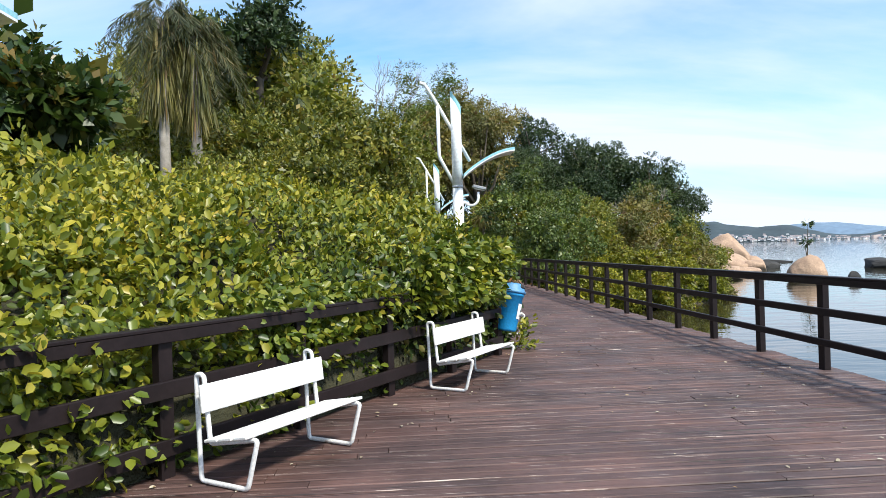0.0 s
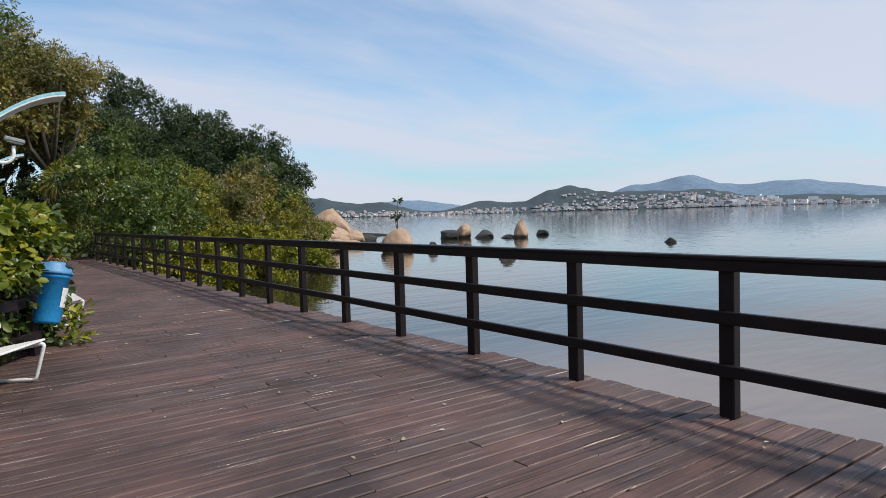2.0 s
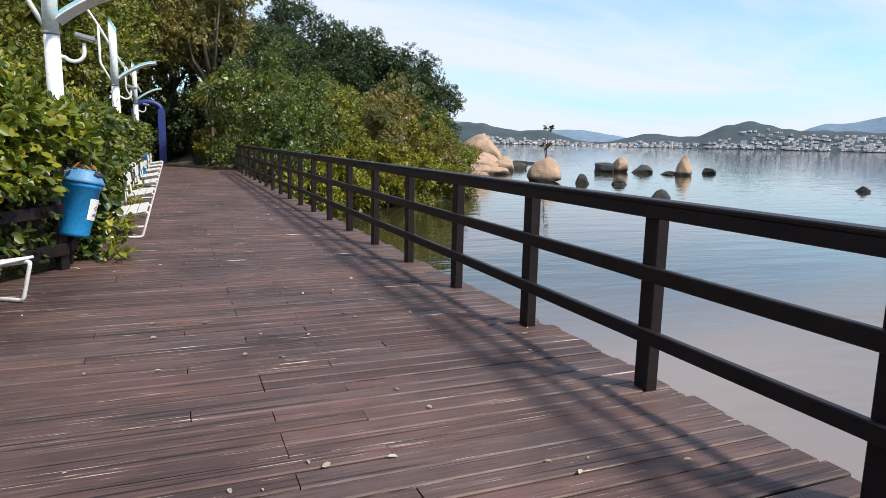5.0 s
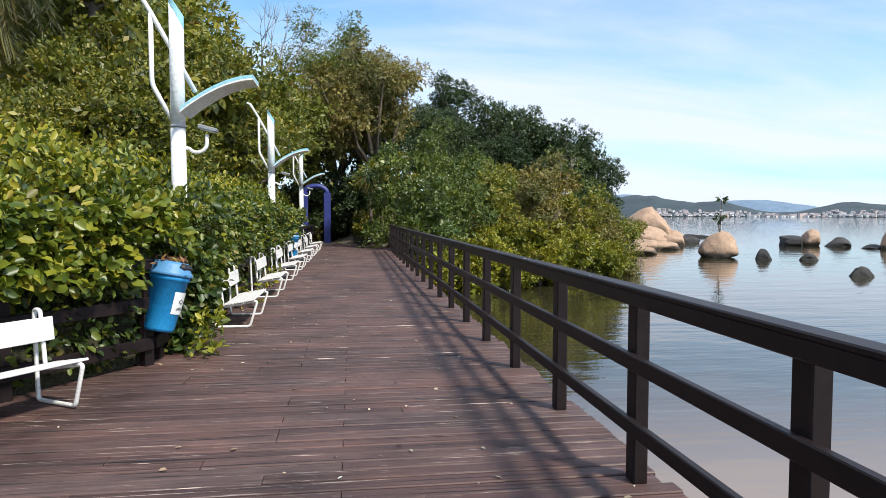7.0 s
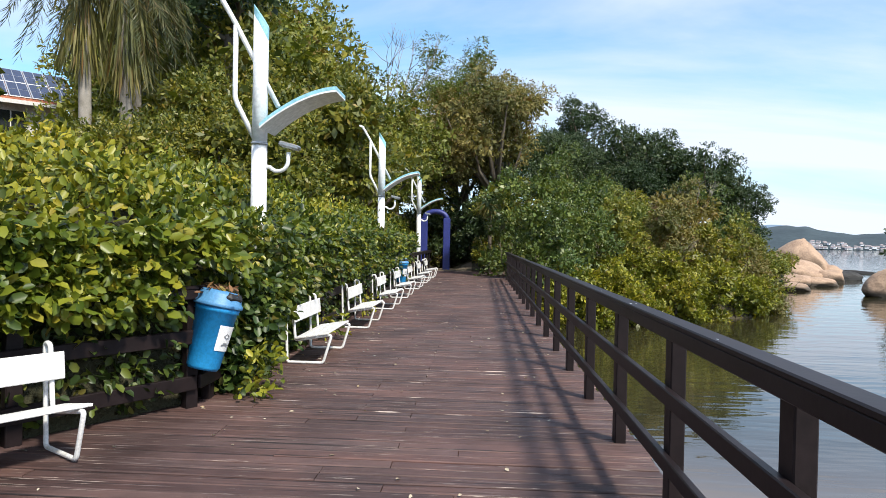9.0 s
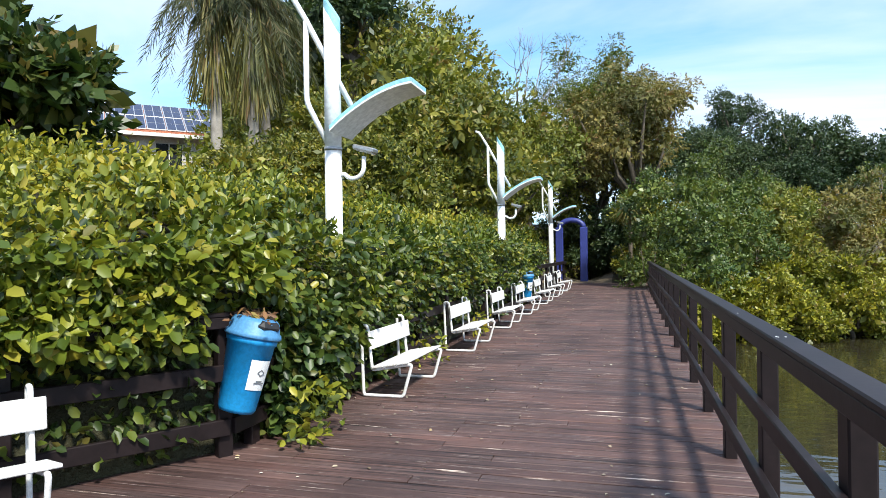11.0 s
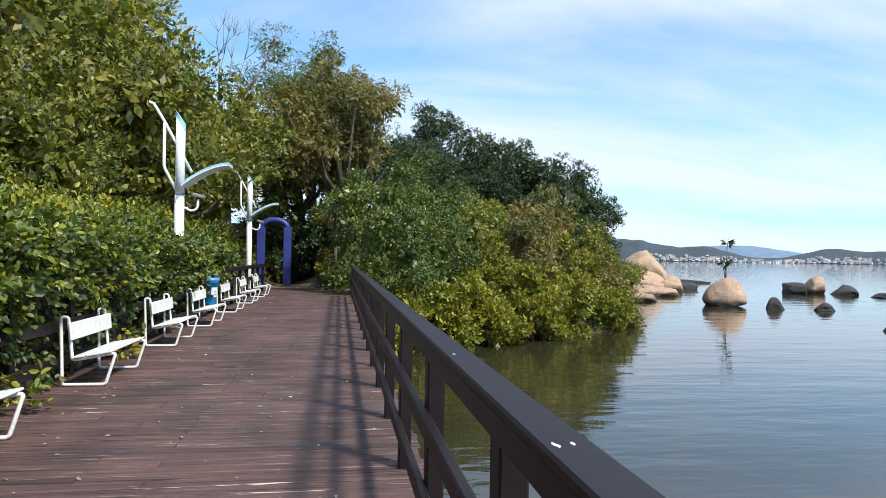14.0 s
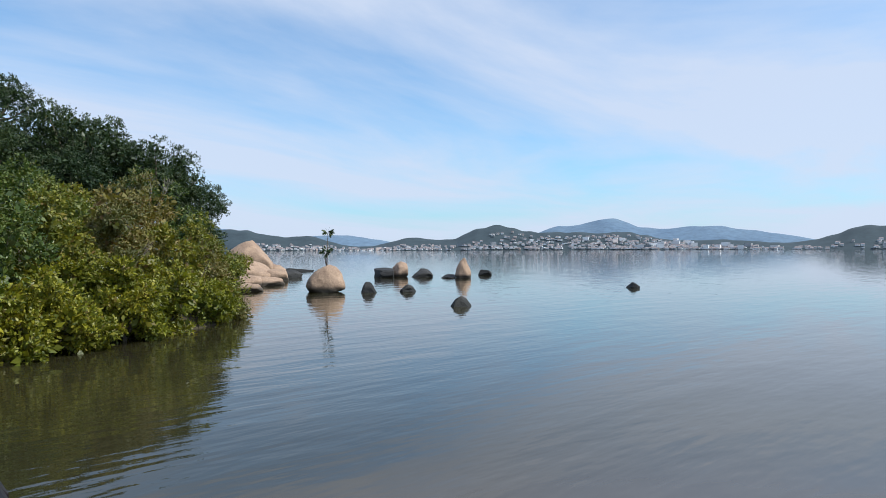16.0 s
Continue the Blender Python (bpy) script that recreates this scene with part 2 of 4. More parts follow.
TERRA = plain("terracotta_roof_tile", ((0.30, 0.09, 0.045), (0.44, 0.16, 0.08)), 2.0, 0.8, relief=0.3)
CELL = plain("dark_blue_solar_cell", ((0.012, 0.022, 0.06), (0.02, 0.035, 0.09)), 2.0, 0.15, relief=0.02)
CELLFRAME = plain("aluminium_panel_frame", ((0.5, 0.52, 0.55), (0.6, 0.62, 0.65)), 4.0, 0.4, 0.5, 0.03)
DARKGLASS = plain("dark_window_glass", ((0.015, 0.018, 0.02), (0.03, 0.034, 0.04)), 2.0, 0.1, relief=0.0)

SLOPE_LEAF = leaf_material("slope_tree_leaf", (0.048, 0.072, 0.013), (0.135, 0.155, 0.022), (0.28, 0.27, 0.04), (0.24, 0.19, 0.04), 0.3, 0.48)
HEDGE_LEAF = leaf_material("hedge_leaf", (0.055, 0.085, 0.012), (0.19, 0.215, 0.022), (0.42, 0.39, 0.040), (0.38, 0.30, 0.04), 0.35, 0.46)
# vine green, darkened in colour for the shade on the hedge's front
FRONT_LEAF = leaf_material("shaded_vine_leaf", (0.022, 0.044, 0.011), (0.056, 0.094, 0.019), (0.15, 0.19, 0.030), (0.17, 0.15, 0.04), 0.8, 0.44)
OLIVE_LEAF = leaf_material("olive_tree_leaf", (0.082, 0.11, 0.016), (0.19, 0.21, 0.030), (0.33, 0.32, 0.052), (0.20, 0.14, 0.04), 0.2, 0.5)
DARK_LEAF = leaf_material("dark_tree_leaf", (0.020, 0.044, 0.017), (0.038, 0.070, 0.024), (0.068, 0.105, 0.034), (0.06, 0.075, 0.03), 0.15, 0.5, 0.2)
BUSH_LEAF = leaf_material("blue_green_bush_leaf", (0.046, 0.080, 0.022), (0.094, 0.145, 0.034), (0.18, 0.23, 0.055), (0.12, 0.13, 0.045), 0.4, 0.42)
LIME_LEAF = leaf_material("yellow_green_shore_leaf", (0.080, 0.104, 0.012), (0.20, 0.215, 0.020), (0.38, 0.37, 0.036), (0.20, 0.16, 0.04), 0.4, 0.45)
RUST_LEAF = leaf_material("dry_brown_leaf", (0.10, 0.098, 0.028), (0.19, 0.175, 0.048), (0.29, 0.255, 0.085), (0.22, 0.13, 0.05), 0.25, 0.6)
BROAD_LEAF = leaf_material("glossy_almond_leaf", (0.022, 0.045, 0.014), (0.04, 0.075, 0.02), (0.08, 0.11, 0.03), (0.16, 0.12, 0.03), 0.4, 0.32)
PALM_LEAF = leaf_material("palm_frond", (0.034, 0.048, 0.020), (0.066, 0.080, 0.030), (0.11, 0.115, 0.048), (0.18, 0.13, 0.06), 0.3, 0.5)
BAMBOO_LEAF = leaf_material("bamboo_leaf", (0.06, 0.10, 0.016), (0.115, 0.16, 0.026), (0.18, 0.22, 0.04), (0.2, 0.16, 0.05), 0.2, 0.5)
EDGE_LEAF = leaf_material("hedge_edge_leaf", (0.05, 0.085, 0.012), (0.135, 0.18, 0.020), (0.28, 0.29, 0.030), (0.34, 0.30, 0.04), 0.5, 0.38)
DEAD_LEAF = leaf_material("dead_brown_leaf", (0.10, 0.045, 0.018), (0.22, 0.10, 0.04), (0.36, 0.20, 0.08), (0.30, 0.22, 0.06), 0.6, 0.6, 0.15)
LITTER_LEAF = leaf_material("fallen_leaf", (0.20, 0.15, 0.10), (0.40, 0.34, 0.26), (0.6, 0.55, 0.46), (0.3, 0.2, 0.08), 0.6, 0.6, 0.1)


# ---------- mesh helpers ----------
def put_mesh(name, verts, faces, mat, parent=None, label="", smooth=False):
    me = bpy.data.meshes.new(name)
    me.from_pydata([tuple(v) for v in verts], [], [tuple(x) for x in faces])
    me.materials.append(mat)
    if smooth:
        me.polygons.foreach_set("use_smooth", [True] * len(me.polygons))
    ob = new(name, me)
    if parent:
        ob.parent = parent
    return tagged(ob, label)


def part(name, bm, mat, parent=None, label="", smooth=False):
    me = bpy.data.meshes.new(name)
    bm.to_mesh(me)
    bm.free()
    me.materials.append(mat)
    if smooth:
        me.polygons.foreach_set("use_smooth", [True] * len(me.polygons))
    ob = new(name, me)
    if parent:
        ob.parent = parent
    return tagged(ob, label)


def boxes(items, bevel=0.006):
    """One bmesh of bevelled boxes, each given as a pose and its three sizes."""
    bm = bmesh.new()
    for m, size in items:
        bmesh.ops.create_cube(bm, size=1.0, matrix=m @ Matrix.Diagonal((*size, 1)))
    if bevel:
        bmesh.ops.bevel(bm, geom=list(bm.edges), offset=bevel, segments=1, affect="EDGES")
    return bm


def box(x, y, z, sx, sy, sz, rx=0, ry=0, rz=0, bevel=0.006):
    return boxes([(pose(x, y, z, rx, ry, rz), (sx, sy, sz))], bevel)


def tube_data(points, radii, sides=8, closed=False):
    pts = [Vector(p) for p in points]
    n = len(pts)
    radii = [radii] * n if isinstance(radii, (int, float)) else radii
    verts, faces, side = [], [], None
    for i, p in enumerate(pts):
        a = pts[(i - 1) % n] if closed or i else p
        b = pts[(i + 1) % n] if closed or i < n - 1 else p
        ahead = (b - a).normalized()
        if side is None:
            side = ahead.cross((0, 0, 1)) if abs(ahead.z) < 0.9 else ahead.cross((0, 1, 0))
        side = (side - ahead * side.dot(ahead)).normalized()
        other = ahead.cross(side)
        for k in range(sides):
            w = 2 * math.pi * k / sides
            verts.append(p + (side * math.cos(w) + other * math.sin(w)) * radii[i])
    for i in range(n if closed else n - 1):
        j = (i + 1) % n
        for k in range(sides):
            q = (k + 1) % sides
            faces.append((i * sides + k, i * sides + q, j * sides + q, j * sides + k))
    if not closed:
        faces += [tuple(range(sides))[::-1], tuple((n - 1) * sides + k for k in range(sides))]
    return verts, faces


def tube(name, points, radii, mat, parent=None, sides=8, closed=False, label=""):
    v, q = tube_data(points, radii, sides, closed)
    return put_mesh(name, v, q, mat, parent, label, smooth=True)


def rounded(points, r=0.05, steps=4, closed=True):
    """The same outline with its corners turned into short arcs."""
    pts, out = [Vector(p) for p in points], []
    n = len(pts)
    for i, p in enumerate(pts):
        if not closed and i in (0, n - 1):
            out.append(p)
            continue
        a, b = pts[i - 1] - p, pts[(i + 1) % n] - p
        ra = min(r, a.length * 0.45, b.length * 0.45)
        a, b = p + a.normalized() * ra, p + b.normalized() * ra
        for k in range(steps + 1):
            w = k / steps
            out.append(a * (1 - w) ** 2 + p * 2 * w * (1 - w) + b * w * w)
    return out


def empty(name, m, label, category, group=""):
    ob = new(name)
    ob.matrix_world = m
    return tagged(ob, label, category, group)


# ---------- foliage ----------
RNG = np.random.default_rng(7)


def unit(a):
    return a / np.maximum(np.linalg.norm(a, axis=-1, keepdims=True), 1e-6)


def sprigs(spots, out, length, count, spread=1.0, droop=0.0):
    """Leaves round short twigs: count leaves for each spot, with the twig pointing the way of out."""
    n = len(spots)
    length = np.broadcast_to(length, n)
    twig = unit(out + RNG.normal(0, 0.45, (n, 3)))
    at, axis, size = [], [], []
    for k in range(count):
        w = k / max(count - 1, 1)
        away = unit(RNG.normal(0, 1, (n, 3)))
        away = unit(away - twig * (away * twig).sum(1, keepdims=True))
        a = unit(away * (1.0 - 0.5 * w) + twig * (0.35 + 0.6 * w) + np.array([0, 0, -droop]))
        l = length * RNG.uniform(0.7, 1.2, n)
        at.append(spots + twig * (length * spread * (w - 0.4) * 1.6)[:, None] + a * (l * 0.55)[:, None])
        axis.append(a)
        size.append(l)
    return np.concatenate(at), np.concatenate(axis), np.concatenate(size)


def leaves(name, at, axis, size, mat, wide=0.5, parent=None, full=False, flat_up=0.6, out=None):
    """One mesh of folded leaves, each lying along its axis and facing mostly upwards."""
    n = len(at)
    if out is None:
        face = unit(RNG.normal(0, 0.7, (n, 3)) + np.array([0.25, -0.2, flat_up]))
    else:
        face = unit(RNG.normal(0, 0.42, (n, 3)) + out)
    side = unit(np.cross(axis, face))
    face = np.cross(side, axis)
    L, W = size[:, None] * 0.5, size[:, None] * 0.5 * wide
    if full:
        rows = [at - axis * L, at - axis * L * 0.35 + side * W * 0.85 + face * W * 0.3, at + axis * L * 0.5 + side * W * 0.78 + face * W * 0.2,
                at + axis * L - face * W * 0.3, at + axis * L * 0.5 - side * W * 0.78 + face * W * 0.2, at - axis * L * 0.35 - side * W * 0.85 + face * W * 0.3]
        quads = np.array([[0, 1, 2, 3], [3, 4, 5, 0]])
    else:
        rows = [at - axis * L, at + side * W + face * W * 0.25, at + axis * L, at - side * W + face * W * 0.25]
        quads = np.array([[0, 1, 2, 3]])
    k = len(rows)
    verts = np.stack(rows, 1).reshape(-1, 3)
    faces = (np.arange(n)[:, None, None] * k + quads[None]).reshape(-1, 4)
    me = bpy.data.meshes.new(name)
    me.vertices.add(len(verts))
    me.vertices.foreach_set("co", verts.astype(np.float32).ravel())
    me.loops.add(faces.size)
    me.loops.foreach_set("vertex_index", faces.astype(np.int32).ravel())
    me.polygons.add(len(faces))
    me.polygons.foreach_set("loop_start", np.arange(0, faces.size, 4, dtype=np.int32))
    me.materials.append(mat)
    me.update(calc_edges=True)
    if full:
        me.polygons.foreach_set("use_smooth", np.ones(len(faces), dtype=bool))
    ob = new(name, me)
    if parent:
        ob.parent = parent
    return ob


WAVES = [(RNG.uniform(-1, 1, 2), RNG.uniform(0, 6.28), RNG.uniform(0.7, 1.3)) for _ in range(14)]


def lumps(x, y, size):
    total = 0
    for way, shift, s in WAVES:
        total = total + np.sin((way[0] * x + way[1] * y) * 6.28 / (size * s) + shift)
    return total / 5.0


def lobes(count, radius, squash=0.75):
    """Centres and sizes of the rounded masses of a crown."""
    count = int(count * 1.5)
    c = unit(RNG.normal(0, 1, (count, 3)) + np.array([0, 0, 0.2])) * RNG.uniform(0.35, 0.84, (count, 1)) * radius
    c[:, 2] *= squash
    return c, RNG.uniform(0.20, 0.38, count) * radius


def crown(name, radius, mat, leaf=0.28, amount=1.0, parts=16, squash=0.75, droop=0.0, wide=0.5, parent=None, at=(0, 0, 0), rag=0.12):
    """Rounded masses, each a dome of leafy clumps over a dark heart, with gaps and hollows between them."""
    centres, sizes = lobes(parts, radius, squash)
    spots, outs = [], []
    for c, r in zip(centres, sizes):
        clumps = max(14, int(24 * (0.5 + rag * 3)))
        d = unit(RNG.normal(0, 1, (clumps, 3)) + np.array([0, 0, 0.45]))
        heart = c + d * r * RNG.uniform(0.62, 1.0, (clumps, 1)) * np.array([1, 1, 0.85])
        each = max(3, int(amount * 6.6 * r * r / (leaf * leaf) / 2.2 / clumps))
        for h, way in zip(heart, d):
            size = r * RNG.uniform(0.18, 0.34)
            e = unit(RNG.normal(0, 0.8, (each, 3)) + way * 0.9 + np.array([0, 0, 0.35]))
            spots.append(h + e * size * RNG.uniform(0.65, 1.05, (each, 1)) * np.array([1, 1, 0.7]))
            outs.append(unit(e * 0.8 + way * 0.8))
    outs = np.concatenate(outs)
    p, a, s = sprigs(np.concatenate(spots), outs, leaf, 5, 1.0, droop)
    n = np.concatenate([outs] * 5)
    # coarser leaves inside, which close the view through the crown
    inner = []
    for c, r in zip(centres, sizes):
        k = max(12, int(2.6 * r * r / (leaf * leaf * 6)))
        inner.append(c + unit(RNG.normal(0, 1, (k, 3))) * r * RNG.uniform(0.15, 0.6, (k, 1)) * np.array([1, 1, 0.8]))
    inner = np.concatenate(inner)
    p2, a2, s2 = sprigs(inner, unit(RNG.normal(0, 1, (len(inner), 3))), leaf * 2.3, 4, 1.0, droop)
    p, a, s = np.concatenate([p, p2]), np.concatenate([a, a2]), np.concatenate([s, s2])
    n = np.concatenate([n, unit(RNG.normal(0, 1, (len(p2), 3)))])
    return leaves(name, p + np.array(at), a, s, mat, wide, parent, out=n), centres + np.array(at)


def limbs(base, heads, top_radius, trunk_h, mat, parent, name="trunk"):
    """A tapered trunk with a limb to some of the crown's masses, as one mesh."""
    verts, faces = [], []

    def join(data):
        v, q = data
        k = len(verts)
        verts.extend(v)
        faces.extend(tuple(i + k for i in f) for f in q)

    fork = Vector(base) + Vector((RNG.normal(0, 0.15), RNG.normal(0, 0.15), trunk_h))
    mid = (Vector(base) + fork) / 2 + Vector((RNG.normal(0, 0.12), RNG.normal(0, 0.12), 0))
    join(tube_data([Vector(base) + Vector((0, 0, -0.4)), Vector(base), mid, fork], [top_radius * 2.0, top_radius * 1.7, top_radius * 1.25, top_radius], 8))
    for h in heads:
        h = Vector(h)
        bend = fork.lerp(h, 0.5) + Vector((RNG.normal(0, 0.2), RNG.normal(0, 0.2), -0.1 * (h - fork).length))
        join(tube_data([fork - Vector((0, 0, 0.15)), bend, h], [top_radius * 0.7, top_radius * 0.4, top_radius * 0.12], 6))
    return put_mesh(name, verts, faces, mat, parent, smooth=True)


def tree(radius, trunk_h, mat, label, leaf=0.28, amount=1.0, parts=16, squash=0.75, droop=0.0, wide=0.5, rag=0.12, bark=BARK, name="tree"):
    ob = empty(name, Matrix(), label, "tree")
    c, heads = crown("crown", radius, mat, leaf, amount, parts, squash, droop, wide, ob, (0, 0, trunk_h + radius * squash * 0.8), rag)
    limbs((0, 0, 0), heads[: max(5, parts // 2)], radius * 0.045 + 0.03, trunk_h + radius * 0.15, bark, ob)
    return ob


def place(ob, x, y, z, turn_deg, s=1.0, first=False):
    m = pose(x, y, z, 0, 0, turn_deg)
    if first:
        ob.matrix_world = m @ Matrix.Scale(s, 4)
        return ob
    k = copy_thing(ob, m)
    k.scale = (s, s, s)
    return k


# ---------- the lie of the land ----------
CORNER = Vector((1.76, 9.45, 0))
FENCE_A = Vector((-4.83, -0.88, 0))
WAY_A = (CORNER - FENCE_A).normalized()
FENCE_END = Vector((1.95, 34.5, 0))
RAIL_X, POST0, PITCH = 5.44, -1.11, 1.4275


def fence_x(y):
    y = np.asarray(y, float)
    near = CORNER.x + (y - CORNER.y) * WAY_A.x / WAY_A.y
    far = CORNER.x + (y - CORNER.y) * (FENCE_END.x - CORNER.x) / (FENCE_END.y - CORNER.y)
    return np.where(y < CORNER.y, near, far)


def smooth(a, b, v):
    w = np.clip((v - a) / (b - a), 0, 1)
    return w * w * (3 - 2 * w)


def shore_x(y):
    """The water's edge on the headland's side."""
    y = np.asarray(y, float)
    return np.where(y < 31, 5.0 - smooth(24, 12, y) * 4.6, 5.0 + 11.5 * smooth(30, 36, y) + 9.5 * smooth(36, 62, y) + 11 * smooth(60, 76, y) - 45 * smooth(82, 112, y))


def land(x, y):
    """Height of the ground."""
    x, y = np.asarray(x, float), np.asarray(y, float)
    inland = shore_x(y) - x
    bank = -2.6 + 2.4 * smooth(-2.5, 1.5, inland)
    d = np.maximum(fence_x(np.minimum(y, 34.0)) - x, 0)
    hill = 6.2 * smooth(3, 34, d) + 1.0 * smooth(30, 70, d)
    head = 3.6 * smooth(3.0, 22, inland) * smooth(33, 46, y) * (1 - 0.97 * np.exp(-(((x - 2.2) / 2.4) ** 2)) * (1 - smooth(43, 48, y)))
    return bank + np.maximum(hill, head) + 0.12 * lumps(x, y, 9) * smooth(0.5, 4, np.maximum(d, inland - 2))


def sheet(name, xs, ys, height, mat, label, category, kind="structure"):
    X, Y = np.meshgrid(xs, ys)
    Z = height(X, Y)
    v = np.stack([X, Y, Z], -1).reshape(-1, 3)
    w = len(xs)
    f = [(j * w + i, j * w + i + 1, (j + 1) * w + i + 1, (j + 1) * w + i) for j in range(len(ys) - 1) for i in range(w - 1)]
    ob = put_mesh(name, v, f, mat, smooth=True)
    return tagged(ob, label, category, kind=kind)


def graded(lo, a, b, hi, fine, coarse):
    return np.concatenate([np.geomspace(1, a - lo + 1, coarse)[::-1] * -1 + a + 1, np.linspace(a, b, fine)[1:-1], np.geomspace(1, hi - b + 1, coarse) + b - 1])


sheet("ground", graded(-3200, -45, 45, 3200, 90, 12), graded(-3200, -15, 100, 3200, 110, 12), land, SOIL, "dark soil slope under thick shrubs beside the bay", "ground")
bm = bmesh.new()
bmesh.ops.create_grid(bm, x_segments=8, y_segments=8, size=4300, matrix=Matrix.Translation((0, 0, WATER)))
tagged(part("water", bm, WATERM), "calm grey-blue bay water with gentle ripples", "water", kind="structure")


# ---------- railing ----------
def rail_post(h):
    return box(0, 0, (h - 0.55) / 2, 0.085, 0.115, h + 0.55, bevel=0.007)


def fence_run(name, start, end, posts, label, side, tall, rails):
    """Posts with three rails on the walkway's side, and a flat cap over the top rail."""
    start, end = Vector(start), Vector(end)
    along = (end - start).normalized()
    turn_deg = math.degrees(math.atan2(-along.x, along.y))
    length = (end - start).length
    thing = tagged(empty(name, pose(start.x, start.y, 0, 0, 0, turn_deg), label, "railing"), kind="structure")
    first = None
    for s in posts:
        if first is None:
            first = part("post", rail_post(tall - 0.04), RAIL, thing)
            p = first
        else:
            p = new("post", first.data)
            p.parent = thing
        p.location = (0, s, 0)
    inner = side * 0.066
    for z, h in rails:
        part("rail", box(inner, length / 2, z, 0.045, length, h, bevel=0.006), RAIL, thing)
    part("cap", box(side * 0.037, length / 2, tall - 0.015, 0.112, length, 0.030, bevel=0.007), RAIL, thing, "flat dark cap board")
    return thing


fence_run("railing", (RAIL_X, POST0 - 0.25 - 3 * PITCH, 0), (RAIL_X, POST0 + 22 * PITCH + 0.1, 0), [0.25 + PITCH * k for k in range(26)],
          "dark brown painted timber railing along the water", -1, 1.127, ((0.333, 0.085), (0.700, 0.090), (1.060, 0.078)))
fence_run("railing", FENCE_A, CORNER, [0.797 + 1.43 * k for k in range(9)], "dark brown timber railing overgrown by shrubs", 1, 1.085, ((0.225, 0.125), (0.635, 0.125), (1.012, 0.088)))
fence_run("railing", CORNER, FENCE_END, [0.35 + 1.43 * k for k in range(18)], "dark brown timber railing buried in leaves behind benches", 1, 1.085, ((0.225, 0.125), (0.635, 0.125), (1.012, 0.088)))


# ---------- benches ----------
def bench():
    """Its front towards +x, its length along +y, the foot of the rear near leg at the origin."""
    length = 1.20
    ob = empty("bench", Matrix(), "white painted steel tube bench with slatted seat", "bench", "benches along the railing")
    outline = [(0.0, 0.018), (-0.025, 0.755), (0.050, 0.755), (0.100, 0.285), (0.545, 0.360), (0.445, 0.018)]
    first = None
    for y in (0.04, length - 0.04):
        pts = rounded([(x, 0, z) for x, z in outline], 0.036, 4)
        if first is None:
            first = tube("side_frame", pts, 0.0175, WHITE, ob, 10, True)
            first.location = (0, y, 0)
        else:
            k = new("side_frame", first.data)
            k.parent, k.location = ob, (0, y, 0)
    part("backrest_board", box(0.098, length / 2, 0.602, 0.022, length + 0.07, 0.192, 0, -6, 0, bevel=0.006), WORN, ob)
    for k in range(3):
        u = 0.180 + 0.137 * k
        part("seat_slat", box(u, length / 2, 0.316 + (u - 0.100) * 0.168, 0.124, length + 0.07, 0.022, 0, -9.6, 0, bevel=0.005), WORN, ob)
    return ob


master = bench()
master.matrix_world = pose(2.00, 11.54, 0)
for y in (14.80, 17.93, 20.8, 24.0, 27.1, 30.2):
    copy_thing(master, pose(2.00, y, 0))
lean = math.degrees(math.atan2(-WAY_A.x, WAY_A.y))
copy_thing(master, pose(-1.045, 4.425, 0, 0, 0, lean))
copy_thing(master, pose(0.655, 7.195, 0, 0, 0, lean))


